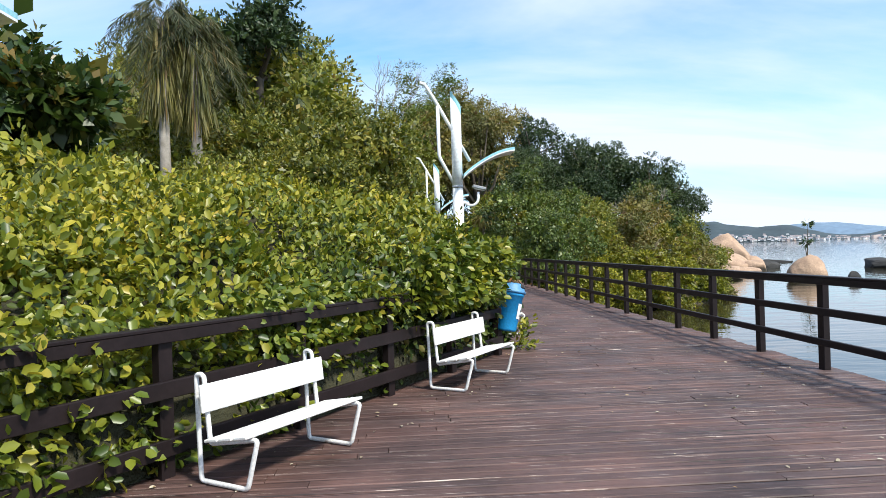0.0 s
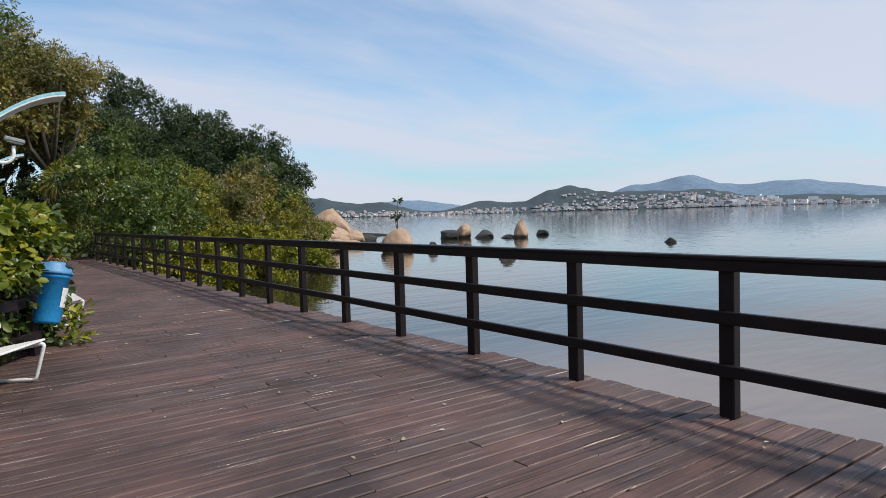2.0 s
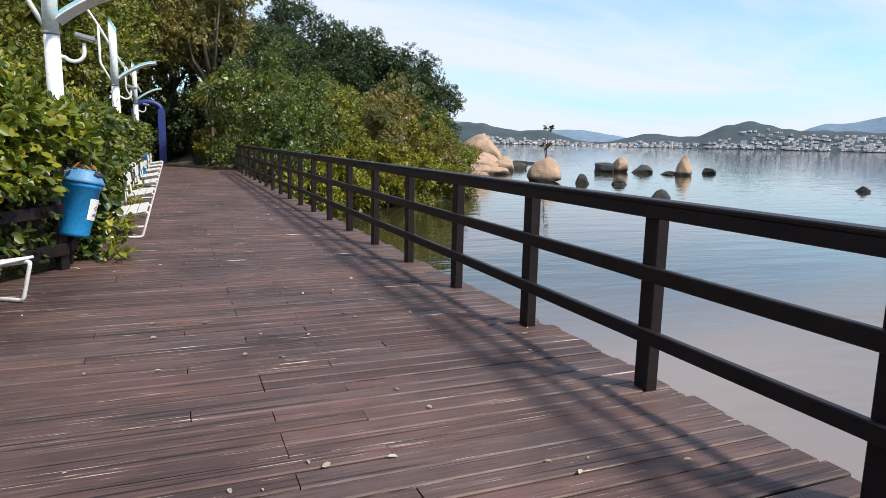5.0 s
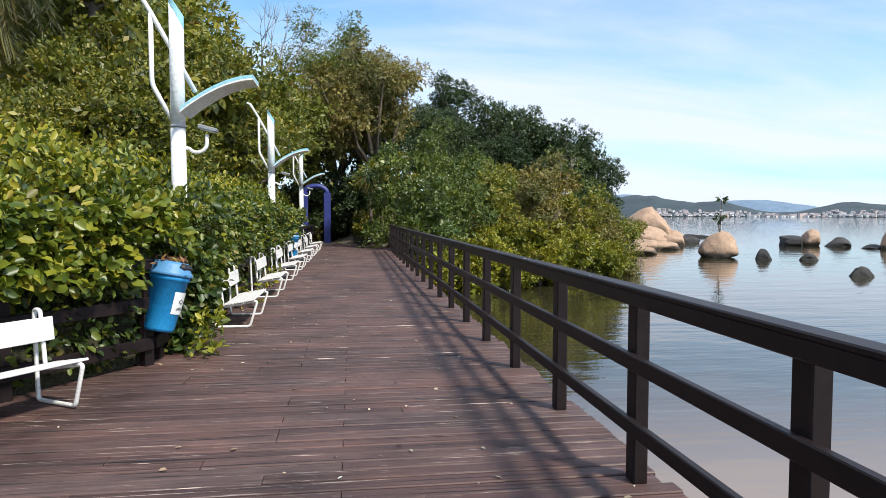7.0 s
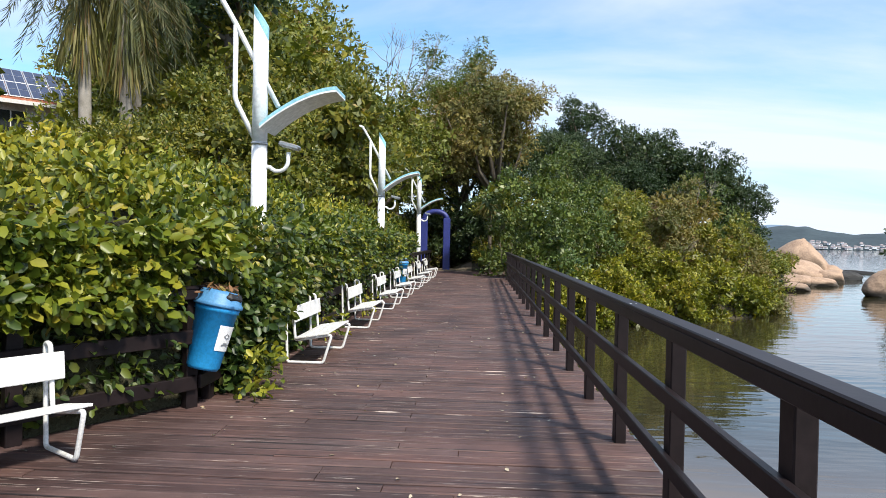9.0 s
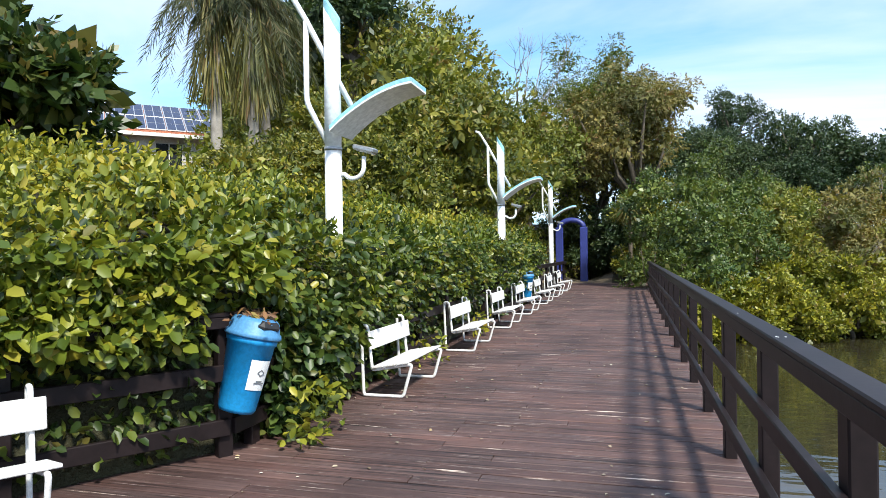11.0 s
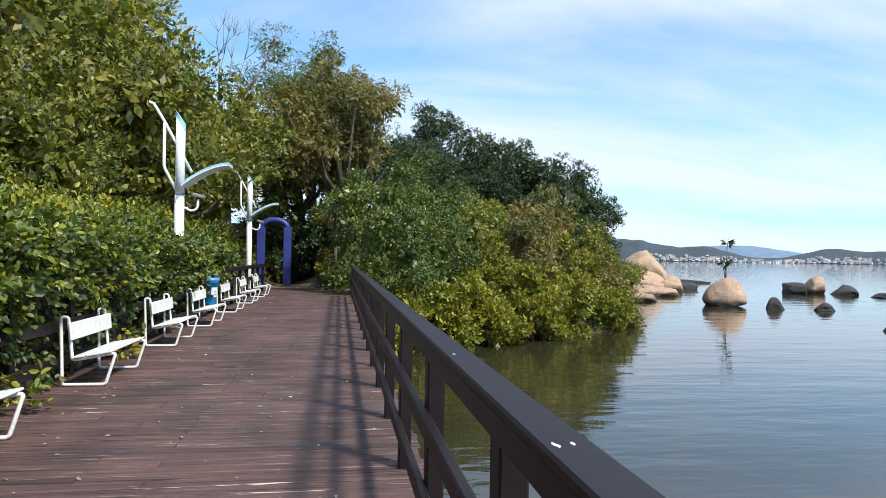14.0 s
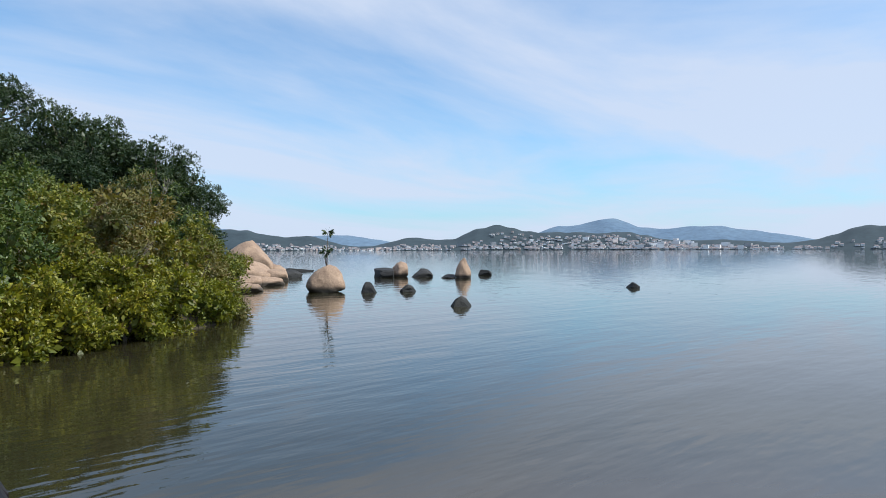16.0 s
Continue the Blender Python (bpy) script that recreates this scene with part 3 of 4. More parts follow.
# ---------- lamp masts ----------
def mast():
    ob = empty("solar_lamp_mast", Matrix(), "white steel lamp mast with curved aqua solar canopy", "lamp mast", "lamp masts behind the railing")
    v, f = tube_data([(0, 0, -0.6), (0, 0, 1.2), (0, 0, 2.76)], [0.108, 0.103, 0.099], 20)
    put_mesh("lower_pole", v, f, MAST, ob, smooth=True)
    v, f = tube_data([(0, 0, 2.74), (0, 0, 3.5), (0, 0, 4.22)], [0.098, 0.097, 0.096], 20)
    for i in range(40, 60):
        v[i].z += 0.17 - v[i].x * 1.55
    put_mesh("upper_pole", v, f, MAST, ob, smooth=True)
    # the pole's slanting top is painted aqua
    cap = [(v[i].x * 1.02, v[i].y * 1.02, v[i].z + 0.004) for i in range(40, 60)] + [(v[i].x * 1.02, v[i].y * 1.02, v[i].z - 0.11 - 0.5 * max(0, v[i].x)) for i in range(40, 60)]
    put_mesh("pole_tip", cap, [tuple(range(20))] + [(k, 20 + k, 20 + (k + 1) % 20, (k + 1) % 20) for k in range(20)], AQUA, ob, "pale aqua painted tip", smooth=False)
    tube("collar", [(0, 0, 2.722), (0, 0, 2.758)], 0.106, STEEL, ob, 20, label="steel clamp band")
    # slanting strut from the outer tip through the pole to the canopy, and the bent stay
    tube("strut", [(-0.57, 0, 4.67), (-0.52, 0, 4.60), (-0.33, 0, 4.28), (0.24, 0, 3.22)], 0.033, MAST, ob, 10)
    tube("stay", rounded([(-0.335, 0, 4.27), (-0.335, 0, 3.32), (-0.06, 0, 2.79)], 0.08, 3, False), 0.033, MAST, ob, 10)
    part("tip_plate", box(-0.60, 0, 4.69, 0.13, 0.07, 0.05, 0, 18, 0), MAST, ob)
    # curved canopy: white underneath, aqua skin above
    rows, n = [], 14
    for i in range(n + 1):
        w = i / n
        rows.append((0.10 + 0.955 * w, 2.89 + 0.475 * math.sin(w * 1.45) ** 0.9))
    for nm, mat, lift, thick in (("canopy", MAST, 0.0, 0.022), ("canopy_skin", AQUA, 0.023, 0.045)):
        bm = bmesh.new()
        ring = []
        for i, (x, z) in enumerate(rows):
            half = 0.31 * (1.0 - 0.12 * i / n)
            ring.append([bm.verts.new((x, y, z + lift + dz)) for y, dz in ((-half, 0), (half, 0), (half, thick), (-half, thick))])
        for a, b in zip(ring, ring[1:]):
            for k in range(4):
                bm.faces.new((a[k], a[(k + 1) % 4], b[(k + 1) % 4], b[k]))
        bm.faces.new(ring[0])
        bm.faces.new(ring[-1][::-1])
        bmesh.ops.recalc_face_normals(bm, faces=list(bm.faces))
        part(nm, bm, mat, ob, "pale aqua top skin" if lift else "")
    hook = [(0.05, 0, 2.46)] + [(0.25 + 0.13 * math.sin(a), 0, 2.52 - 0.13 * math.cos(a)) for a in np.linspace(-0.9, 1.55, 9)] + [(0.385, 0, 2.64)]
    tube("lamp_arm", hook, 0.026, MAST, ob, 10)
    lamp = part("floodlight", box(0.40, 0, 2.72, 0.26, 0.17, 0.06, 0, 14, 0, bevel=0.015), STEEL, ob, "small grey floodlight")
    part("lens", box(0.405, 0, 2.685, 0.20, 0.12, 0.012, 0, 14, 0, bevel=0.003), STICKER, lamp)
    return ob


m1 = mast()
m1.matrix_world = pose(1.44, 12.08, 0)
for x, y in ((1.53, 22.0), (1.55, 33.0), (-3.46, 4.6)):
    copy_thing(m1, pose(x, y, 0))


# ---------- waste bins ----------
def bin_shape(r0, r1, h, wall=0.012, sides=28):
    bm = bmesh.new()
    profile = [(0.0, 0.0), (r0 * 0.9, 0.0), (r0, 0.03), (r1 * 0.97, h - 0.05), (r1 * 1.03, h - 0.045), (r1 * 1.05, h - 0.01), (r1 * 1.02, h), (r1 * 0.95, h), (r0 * 0.93, 0.04), (0.0, 0.04)]
    rings = []
    for r, z in profile[1:-1]:
        rings.append([bm.verts.new((r * math.cos(a), r * 0.86 * math.sin(a), z)) for a in np.linspace(0, 2 * math.pi, sides, endpoint=False)])
    for a, b in zip(rings, rings[1:]):
        for k in range(sides):
            bm.faces.new((a[k], a[(k + 1) % sides], b[(k + 1) % sides], b[k]))
    bm.faces.new(rings[0][::-1])
    bm.faces.new(rings[-1])
    return bm


def waste_bin(label, open_lid=True):
    ob = empty("waste_bin", Matrix(), label, "bin", "blue bins on the railing")
    part("tub", bin_shape(0.165, 0.215, 0.60), BINBLUE, ob, smooth=True)
    bm = bmesh.new()
    rings = []
    for r, z in ((0.235, 0.60), (0.246, 0.612), (0.238, 0.64), (0.222, 0.655), (0.205, 0.725), (0.18, 0.752), (0.06, 0.762)):
        rings.append([bm.verts.new((r * math.cos(a), r * 0.9 * math.sin(a), z)) for a in np.linspace(0, 2 * math.pi, 28, endpoint=False)])
    for a, b in zip(rings, rings[1:]):
        for k in range(28):
            bm.faces.new((a[k], a[(k + 1) % 28], b[(k + 1) % 28], b[k]))
    bm.faces.new(rings[0][::-1])
    bm.faces.new(rings[-1])
    part("lid", bm, LIDBLUE, ob, "faded blue lid", smooth=True)
    part("mouth_flap", box(0.168, 0, 0.706, 0.10, 0.21, 0.085, 0, 14, 0, bevel=0.035), BLACK, ob, "dark opening flap")
    # sticker bent round the tub
    verts, faces = [], []
    for i in range(7):
        a = radians(-32 + 9.5 * i)
        for z in (0.20, 0.44):
            r = 0.165 + (0.215 - 0.165) * z / 0.6 + 0.006
            verts.append((r * math.cos(a), r * 0.86 * math.sin(a), z))
    faces = [(2 * i, 2 * i + 2, 2 * i + 3, 2 * i + 1) for i in range(6)]
    st = put_mesh("sticker", verts, faces, STICKER, ob, "white paper notice")
    for z, w in ((0.26, 0.09), (0.275, 0.05)):
        part("print_line", box(0.1955 + (z - 0.26) * 0.083, 0.0, z, 0.004, w, 0.008, bevel=0), GREY, st)
    for dy, dz, rot in ((-0.018, 0.33, -35), (0.018, 0.33, 35), (-0.018, 0.355, 35), (0.018, 0.355, -35)):
        part("print_mark", box(0.2015, dy * 0.8, dz, 0.004, 0.04, 0.006, rot, 0, 0, bevel=0), GREY, st)
    part("bracket", box(-0.20, 0, 0.50, 0.09, 0.05, 0.12), STEEL, ob)
    return ob


b1 = waste_bin("blue plastic waste bin leaning in the leaves, littered lid")
b1.matrix_world = pose(1.87, 9.42, 0.35, 0, 0, 39) @ pose(0, 0, 0, 0, 13, 0) @ pose(0, 0, 0, 0, 0, -60) @ Matrix.Scale(0.94, 4)
b2 = copy_thing(b1, pose(2.00, 23.0, 0.28, 0, 2, -40))
tagged(b2, "upright blue plastic waste bin between benches")

# ---------- gate at the walkway's end ----------
gate = tagged(empty("gate_arch", pose(1.85, 39.6, 0), "deep blue painted arch posts at the path's end", "arch"), kind="")
for x in (-0.62, 0.62):
    part("arch_post", box(x, 0, 1.3, 0.38, 0.34, 2.9, bevel=0.03), ARCHBLUE, gate)
pts = [(-0.62 * math.cos(a), 0, 2.72 + 0.40 * math.sin(a)) for a in np.linspace(0, math.pi, 15)]
tube("arch_top", pts, 0.14, ARCHBLUE, gate, 10)


# ---------- hedge beside the walkway ----------
def hedge_top(x, y):
    d = np.maximum(fence_x(np.minimum(y, 34.5)) - x, 0)
    near = 0.86 + 0.80 * smooth(7.6, 10.6, y)
    return near + (0.62 - 0.25 * smooth(7.6, 10.6, y)) * smooth(0, 1.3, d) + 0.155 * d + (0.23 * lumps(x, y, 2.3) + 0.15 * lumps(y, x, 0.9)) * smooth(0.0, 1.5, d + 0.3)


def edge(y):
    """Front of the hedge: along the railing, drawn back near the gate."""
    return fence_x(y) - 1.1 * smooth(24.5, 28.0, y)


def hedge():
    ob = tagged(empty("hedge", Matrix(), "dense yellow-green shrub hedge covering the bank", "hedge"), kind="stuff")
    # added sheet under the leaves, coloured dark like the hedge's shaded inside
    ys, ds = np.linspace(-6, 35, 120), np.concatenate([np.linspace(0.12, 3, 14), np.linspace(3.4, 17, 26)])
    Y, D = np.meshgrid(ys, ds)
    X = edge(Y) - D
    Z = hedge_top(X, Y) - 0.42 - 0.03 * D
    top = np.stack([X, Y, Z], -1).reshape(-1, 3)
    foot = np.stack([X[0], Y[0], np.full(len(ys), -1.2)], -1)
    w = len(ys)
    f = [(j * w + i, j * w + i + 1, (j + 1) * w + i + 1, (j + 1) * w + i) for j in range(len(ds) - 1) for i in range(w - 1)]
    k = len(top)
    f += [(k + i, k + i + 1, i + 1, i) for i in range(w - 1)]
    put_mesh("inner_shade_sheet", np.concatenate([top, foot]), f, INNER_SHADE, ob, smooth=True)
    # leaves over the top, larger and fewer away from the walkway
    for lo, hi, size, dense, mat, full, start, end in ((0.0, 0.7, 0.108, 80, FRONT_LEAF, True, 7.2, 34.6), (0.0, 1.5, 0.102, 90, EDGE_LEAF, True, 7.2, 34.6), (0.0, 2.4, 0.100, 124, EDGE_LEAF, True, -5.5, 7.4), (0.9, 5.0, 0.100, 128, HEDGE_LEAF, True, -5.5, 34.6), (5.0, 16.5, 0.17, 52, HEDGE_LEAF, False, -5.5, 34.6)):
        n = int((hi - lo) * (end - start) * dense)
        y = RNG.uniform(start, end, n)
        x = edge(y) - RNG.uniform(lo, hi, n) - 0.22 * (y < 7.7)
        z = hedge_top(x, y) - RNG.uniform(0, 1, n) ** 1.5 * 0.50 + RNG.normal(0, 0.05, n)
        lean = np.stack([hedge_top(x - 0.08, y) - hedge_top(x + 0.08, y), hedge_top(x, y - 0.08) - hedge_top(x, y + 0.08), np.full(n, 0.13)], -1) / 0.16
        out = np.stack([RNG.normal(0.25, 0.3, n), RNG.normal(-0.1, 0.3, n), np.full(n, 0.8)], -1)
        p, a, s = sprigs(np.stack([x, y, z], -1), out, size, 5)
        leaves("foliage", p, a, s, mat, 0.66, ob, full, out=np.concatenate([unit(lean)] * 5))
    # long shoots that stand out of the top
    n = 900
    y = RNG.uniform(-3, 34, n)
    x = edge(y) - RNG.uniform(0.3, 9, n)
    base = np.stack([x, y, hedge_top(x, y) - 0.05], -1)
    way = unit(np.stack([RNG.normal(0.1, 0.35, n), RNG.normal(0, 0.35, n), np.full(n, 1.0)], -1))
    spots = np.concatenate([base + way * h for h in (0.08, 0.2, 0.32)])
    p, a, s = sprigs(spots, np.concatenate([way] * 3), 0.11, 3)
    leaves("shoots", p, a, s, HEDGE_LEAF, 0.5, ob, True)
    # front face, hanging through and over the rails
    n = 9000
    y = RNG.uniform(-4, 34.4, n)
    z = RNG.uniform(0.02, 1.0, n) ** 0.8 * (1.25 + 0.45 * smooth(9, 11, y))
    patch = lumps(y * 1.0, z * 1.6, 1.3)
    over = np.where(y < 7.7, 0.02 + 0.16 * (patch > 0.55), np.where(z > 0.9, 0.14 + 0.26 * smooth(-0.3, 0.8, patch), 0.0 + 0.16 * smooth(0.0, 0.9, patch)))
    bulge = over * np.where(z > 0.5, 1.0, 0.75) * np.where(y > 9.0, 1.0, 0.9)
    x = edge(y) + bulge - RNG.uniform(0, 1, n) ** 1.4 * 0.5
    open_air = (patch < np.where((y > 9.7) & (z > 0.3), -0.5, -0.26)) & (x > edge(y) - 0.12)
    keep = ~open_air
    # the bin stands clear of the leaves
    keep &= ~((np.hypot(x - 1.95, y - 9.42) < 0.34) & (z < 1.15)) & ~((x > 1.86) & (np.abs(y - 9.05) < 0.5) & (z > 0.2) & (z < 1.2))
    spots = np.stack([x, y, z], -1)[keep]
    out = np.stack([np.full(len(spots), 0.9), RNG.normal(-0.2, 0.4, len(spots)), RNG.normal(0.1, 0.4, len(spots))], -1)
    # lower leaves take the darkened tone, which stands in for shade there
    chance = RNG.uniform(0, 1, len(spots))
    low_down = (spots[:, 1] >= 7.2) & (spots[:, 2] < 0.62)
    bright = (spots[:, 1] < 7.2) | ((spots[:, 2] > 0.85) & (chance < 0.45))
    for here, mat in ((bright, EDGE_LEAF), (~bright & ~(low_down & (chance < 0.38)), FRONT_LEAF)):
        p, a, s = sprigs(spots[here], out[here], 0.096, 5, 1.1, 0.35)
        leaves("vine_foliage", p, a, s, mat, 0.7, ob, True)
    # a thick leafy mass that hangs to the planks between the bin and the first bench
    n = 1500
    y = RNG.uniform(9.85, 13.4, n)
    z = RNG.uniform(0.04, 1.15, n)
    fall = 0.20 + 0.16 * lumps(y * 1.3, z * 1.5, 1.1) + 0.12 * smooth(0.3, 0.9, z)
    x = edge(y) + np.clip(fall, 0.03, 0.42) * (1 - 0.85 * smooth(10.9, 11.7, y)) - RNG.uniform(0, 0.35, n)
    out = np.stack([np.full(n, 0.8), RNG.normal(-0.3, 0.4, n), RNG.normal(0.0, 0.4, n)], -1)
    clear = (np.hypot(x - 1.95, y - 9.42) > 0.5)
    p, a, s = sprigs(np.stack([x, y, z], -1)[clear], out[clear], 0.112, 5, 1.0, 0.35)
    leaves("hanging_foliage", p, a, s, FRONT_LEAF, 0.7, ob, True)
    # boughs that lean out over the top rail beside the bin
    n = 760
    y = RNG.uniform(7.3, 9.9, n)
    z = RNG.uniform(0.90, 1.62, n)
    x = edge(y) + RNG.uniform(0, 1, n) ** 1.3 * (0.22 + 0.16 * lumps(y, z * 1.4, 1.2)) + 0.06
    clear = (np.hypot(x - 1.98, y - 9.46) > 0.42) | (z > 1.30)
    out = np.stack([np.full(n, 0.8), RNG.normal(-0.4, 0.4, n), RNG.normal(0.1, 0.4, n)], -1)
    p, a, s = sprigs(np.stack([x, y, z], -1)[clear], out[clear], 0.115, 5, 1.0, 0.4)
    leaves("hanging_foliage", p, a, s, EDGE_LEAF, 0.7, ob, True)
    # young bright shoots that creep over the planks
    for cx, cy, k in ((2.20, 10.0, 34), (2.05, 13.6, 16), (2.08, 16.8, 14)):
        c = np.array([cx, cy, 0.0]) + RNG.normal(0, 1, (k, 3)) * np.array([0.10, 0.16, 0.0]) + np.stack([np.zeros(k), np.zeros(k), RNG.uniform(0.05, 0.42, k)], -1)
        p, a, s = sprigs(c, np.tile([0.5, -0.2, 0.5], (k, 1)), 0.10, 4, 1.0, 0.2)
        leaves("young_shoots", p, a, s, HEDGE_LEAF, 0.6, ob, True)
    return ob


hedge()


def shrub(x, y, z, r, h, mat, label, leaf=0.16, amount=1.0, parts=12):
    ob = empty("shrub", pose(x, y, z, 0, 0, RNG.uniform(0, 360)), label, "shrub", "shrubs along the shore")
    crown("foliage", r, mat, leaf, amount, parts, h / r, 0.1, 0.55, ob, (0, 0, h * 0.45), 0.14)
    limbs((0, 0, 0), [(RNG.normal(0, r * 0.4), RNG.normal(0, r * 0.4), h * 0.6) for _ in range(5)], 0.05, h * 0.2, BARK, ob, "woody_base")
    return ob


for x, y, r, h in ((6.9, 30.6, 1.7, 3.2), (8.7, 32.8, 1.9, 3.8), (6.0, 33.4, 2.0, 4.2), (7.8, 36.2, 2.1, 4.8)):
    shrub(x, y, -0.9, r, h, BUSH_LEAF, "rounded blue-green bush leaning over the railing's end", 0.135, 0.95)
for x, y, r, h in ((8.8, 30.9, 1.5, 1.7), (10.7, 31.8, 1.6, 1.9), (12.7, 32.8, 1.7, 2.0), (14.7, 33.9, 1.6, 1.8), (16.4, 35.4, 1.4, 1.5), (7.2, 29.7, 1.2, 1.5), (11.6, 33.4, 1.6, 2.4), (13.9, 35.0, 1.6, 2.2), (17.8, 37.0, 1.3, 1.4)):
    shrub(x, y, WATER + 0.1, r, h, LIME_LEAF, "low yellow-green shrub overhanging the water", 0.14)
for x, y, r, h, mat in ((11.0, 35.6, 1.9, 3.6, OLIVE_LEAF), (13.8, 37.2, 2.2, 3.8, RUST_LEAF), (17.0, 39.4, 2.1, 3.4, OLIVE_LEAF), (10.4, 39.5, 2.7, 5.0, BUSH_LEAF), (19.4, 43.0, 2.4, 3.8, RUST_LEAF),
                        (16.0, 43.0, 2.8, 4.8, RUST_LEAF), (12.8, 43.0, 3.0, 5.0, OLIVE_LEAF), (22.0, 47.5, 2.5, 3.8, OLIVE_LEAF), (19.2, 48.5, 2.8, 5.0, BUSH_LEAF),
                        (14.5, 49.0, 3.2, 5.6, OLIVE_LEAF), (23.0, 52.0, 3.0, 4.6, DARK_LEAF), (10.0, 49.5, 3.2, 5.6, BUSH_LEAF), (18.0, 53.5, 3.2, 5.0, DARK_LEAF), (13.0, 54.0, 3.2, 5.4, DARK_LEAF),
                        (0.2, 43.5, 2.8, 4.6, OLIVE_LEAF), (4.6, 44.5, 2.8, 5.0, DARK_LEAF), (2.2, 48.0, 3.0, 5.5, DARK_LEAF), (-3.6, 38.5, 2.8, 4.6, OLIVE_LEAF), (5.6, 38.6, 2.2, 4.4, OLIVE_LEAF),
                        (25.2, 52.6, 2.5, 3.4, OLIVE_LEAF), (26.4, 57.0, 2.2, 3.0, DARK_LEAF), (18.4, 38.0, 1.5, 1.3, RUST_LEAF), (21.0, 43.8, 1.5, 1.3, RUST_LEAF),
                        (9.0, 44.0, 3.0, 4.0, BUSH_LEAF), (5.2, 37.6, 1.6, 3.0, OLIVE_LEAF), (2.4, 43.2, 1.9, 3.6, DARK_LEAF), (7.4, 45.5, 2.6, 5.2, DARK_LEAF), (0.6, 46.5, 2.6, 5.0, DARK_LEAF), (4.2, 41.2, 1.4, 2.6, DARK_LEAF)):
    shrub(x, y, float(land(x, y)) - 0.2, r, h, mat, "tangled olive and brown shrub on the headland", 0.155, 0.9)


# ---------- trees ----------
def plant(ob, native, x, y, top, turn_deg, first=False):
    z = float(land(x, y)) - 0.1
    return place(ob, x, y, z, turn_deg, (top - z) / native, first)


def top_of(ob):
    return max(v.co.z for c in ob.children if c.name.startswith("crown") for v in c.data.vertices)


def grove(ob, spots):
    native = top_of(ob)
    for k, (x, y, top) in enumerate(spots[1:]):
        plant(ob, native, x, y, top, 70 + 137 * k)
    plant(ob, native, *spots[0], 0, True)


grove(tree(3.4, 2.2, OLIVE_LEAF, "broad olive-green tree on the slope", 0.15, 0.66, 22, 0.8),
      [(-2.9, 35.0, 9.4), (-5.6, 32.5, 12.6), (-9.5, 36.0, 14.8), (-0.7, 39.5, 10.0), (-5.2, 43.0, 13.4), (-8.0, 44.0, 17.0), (-14.5, 44.0, 16.0), (-6.8, 36.0, 14.6), (-9.6, 31.5, 11.8), (-12.6, 35.0, 13.4)])
grove(tree(3.0, 1.6, SLOPE_LEAF, "bushy yellow-green tree behind the hedge", 0.14, 0.66, 22, 0.85),
      [(-1.5, 28.3, 7.9), (-5.0, 26.0, 7.6), (-1.9, 33.5, 7.6), (-7.6, 29.5, 8.4), (-2.1, 36.5, 7.2), (-2.6, 23.5, 5.6), (-5.6, 21.8, 5.2), (-3.8, 30.0, 9.6)])
grove(tree(2.7, 3.2, DARK_LEAF, "dark green dense-crowned tree on the headland", 0.115, 0.75, 17, 0.85, 0.0, 0.5, 0.06),
      [(16.6, 56.0, 11.3), (20.9, 54.6, 9.3), (9.2, 56.0, 10.8), (24.2, 55.6, 6.9), (13.6, 57.5, 10.4), (26.0, 60.0, 5.0), (18.6, 58.5, 10.3), (28.2, 69.0, 3.6), (22.6, 57.0, 8.2), (1.5, 47.0, 8.0), (6.0, 49.0, 8.5), (10.8, 60.5, 11.6), (11.4, 54.0, 9.0), (15.4, 53.0, 8.2)])
grove(tree(2.3, 6.2, DARK_LEAF, "tall dark round-topped tree above the headland", 0.115, 0.8, 16, 0.8, 0.0, 0.5, 0.06), [(13.0, 62.0, 14.7)])
grove(tree(2.7, 2.0, RUST_LEAF, "tall brownish tree hung with dry creepers", 0.105, 0.7, 24, 1.25, 0.6), [(4.7, 42.6, 12.7), (2.4, 45.0, 11.2)])
grove(tree(3.0, 2.4, BAMBOO_LEAF, "feathery bamboo clump above the other crowns", 0.15, 0.8, 26, 1.5, 0.4, 0.3, 0.2), [(4.4, 49.8, 16.0), (1.0, 48.0, 15.6), (3.2, 52.0, 16.0)])
grove(tree(2.5, 3.4, BROAD_LEAF, "dark large-leaved almond tree above the hedge", 0.32, 0.7, 15, 0.75, 0.0, 0.6), [(-9.9, 17.6, 8.5), (-12.9, 16.2, 8.6)])

grove(tree(1.9, 6.0, DARK_LEAF, "tall slender tree with small rounded leaf clumps", 0.14, 0.9, 12, 0.7), [(-5.8, 29.6, 13.2)])


def bare_tree(x, y, top):
    ob = empty("bare_tree", pose(x, y, float(land(x, y))), "leafless pale-branched tree between green crowns", "tree")
    h = top - float(land(x, y))
    verts, faces = [], []

    def grow(p, way, length, r, depth):
        bend = p + way * length * 0.5 + Vector(RNG.normal(0, 0.06 * length, 3))
        end = p + way * length
        v, q = tube_data([p, bend, end], [r, r * 0.8, r * 0.55], 5)
        k = len(verts)
        verts.extend(v)
        faces.extend(tuple(i + k for i in f) for f in q)
        if depth:
            for _ in range(3):
                grow(end, (way + Vector(RNG.normal(0, 0.45, 3)) + Vector((0, 0, 0.15))).normalized(), length * 0.68, r * 0.5, depth - 1)

    grow(Vector((0, 0, -0.2)), Vector((0, 0, 1)), h * 0.40, 0.16, 4)
    put_mesh("limb_frame", verts, faces, PALEBARK, ob, smooth=True)


bare_tree(-1.7, 42.5, 13.6)
bare_tree(17.5, 45.0, 5.6)


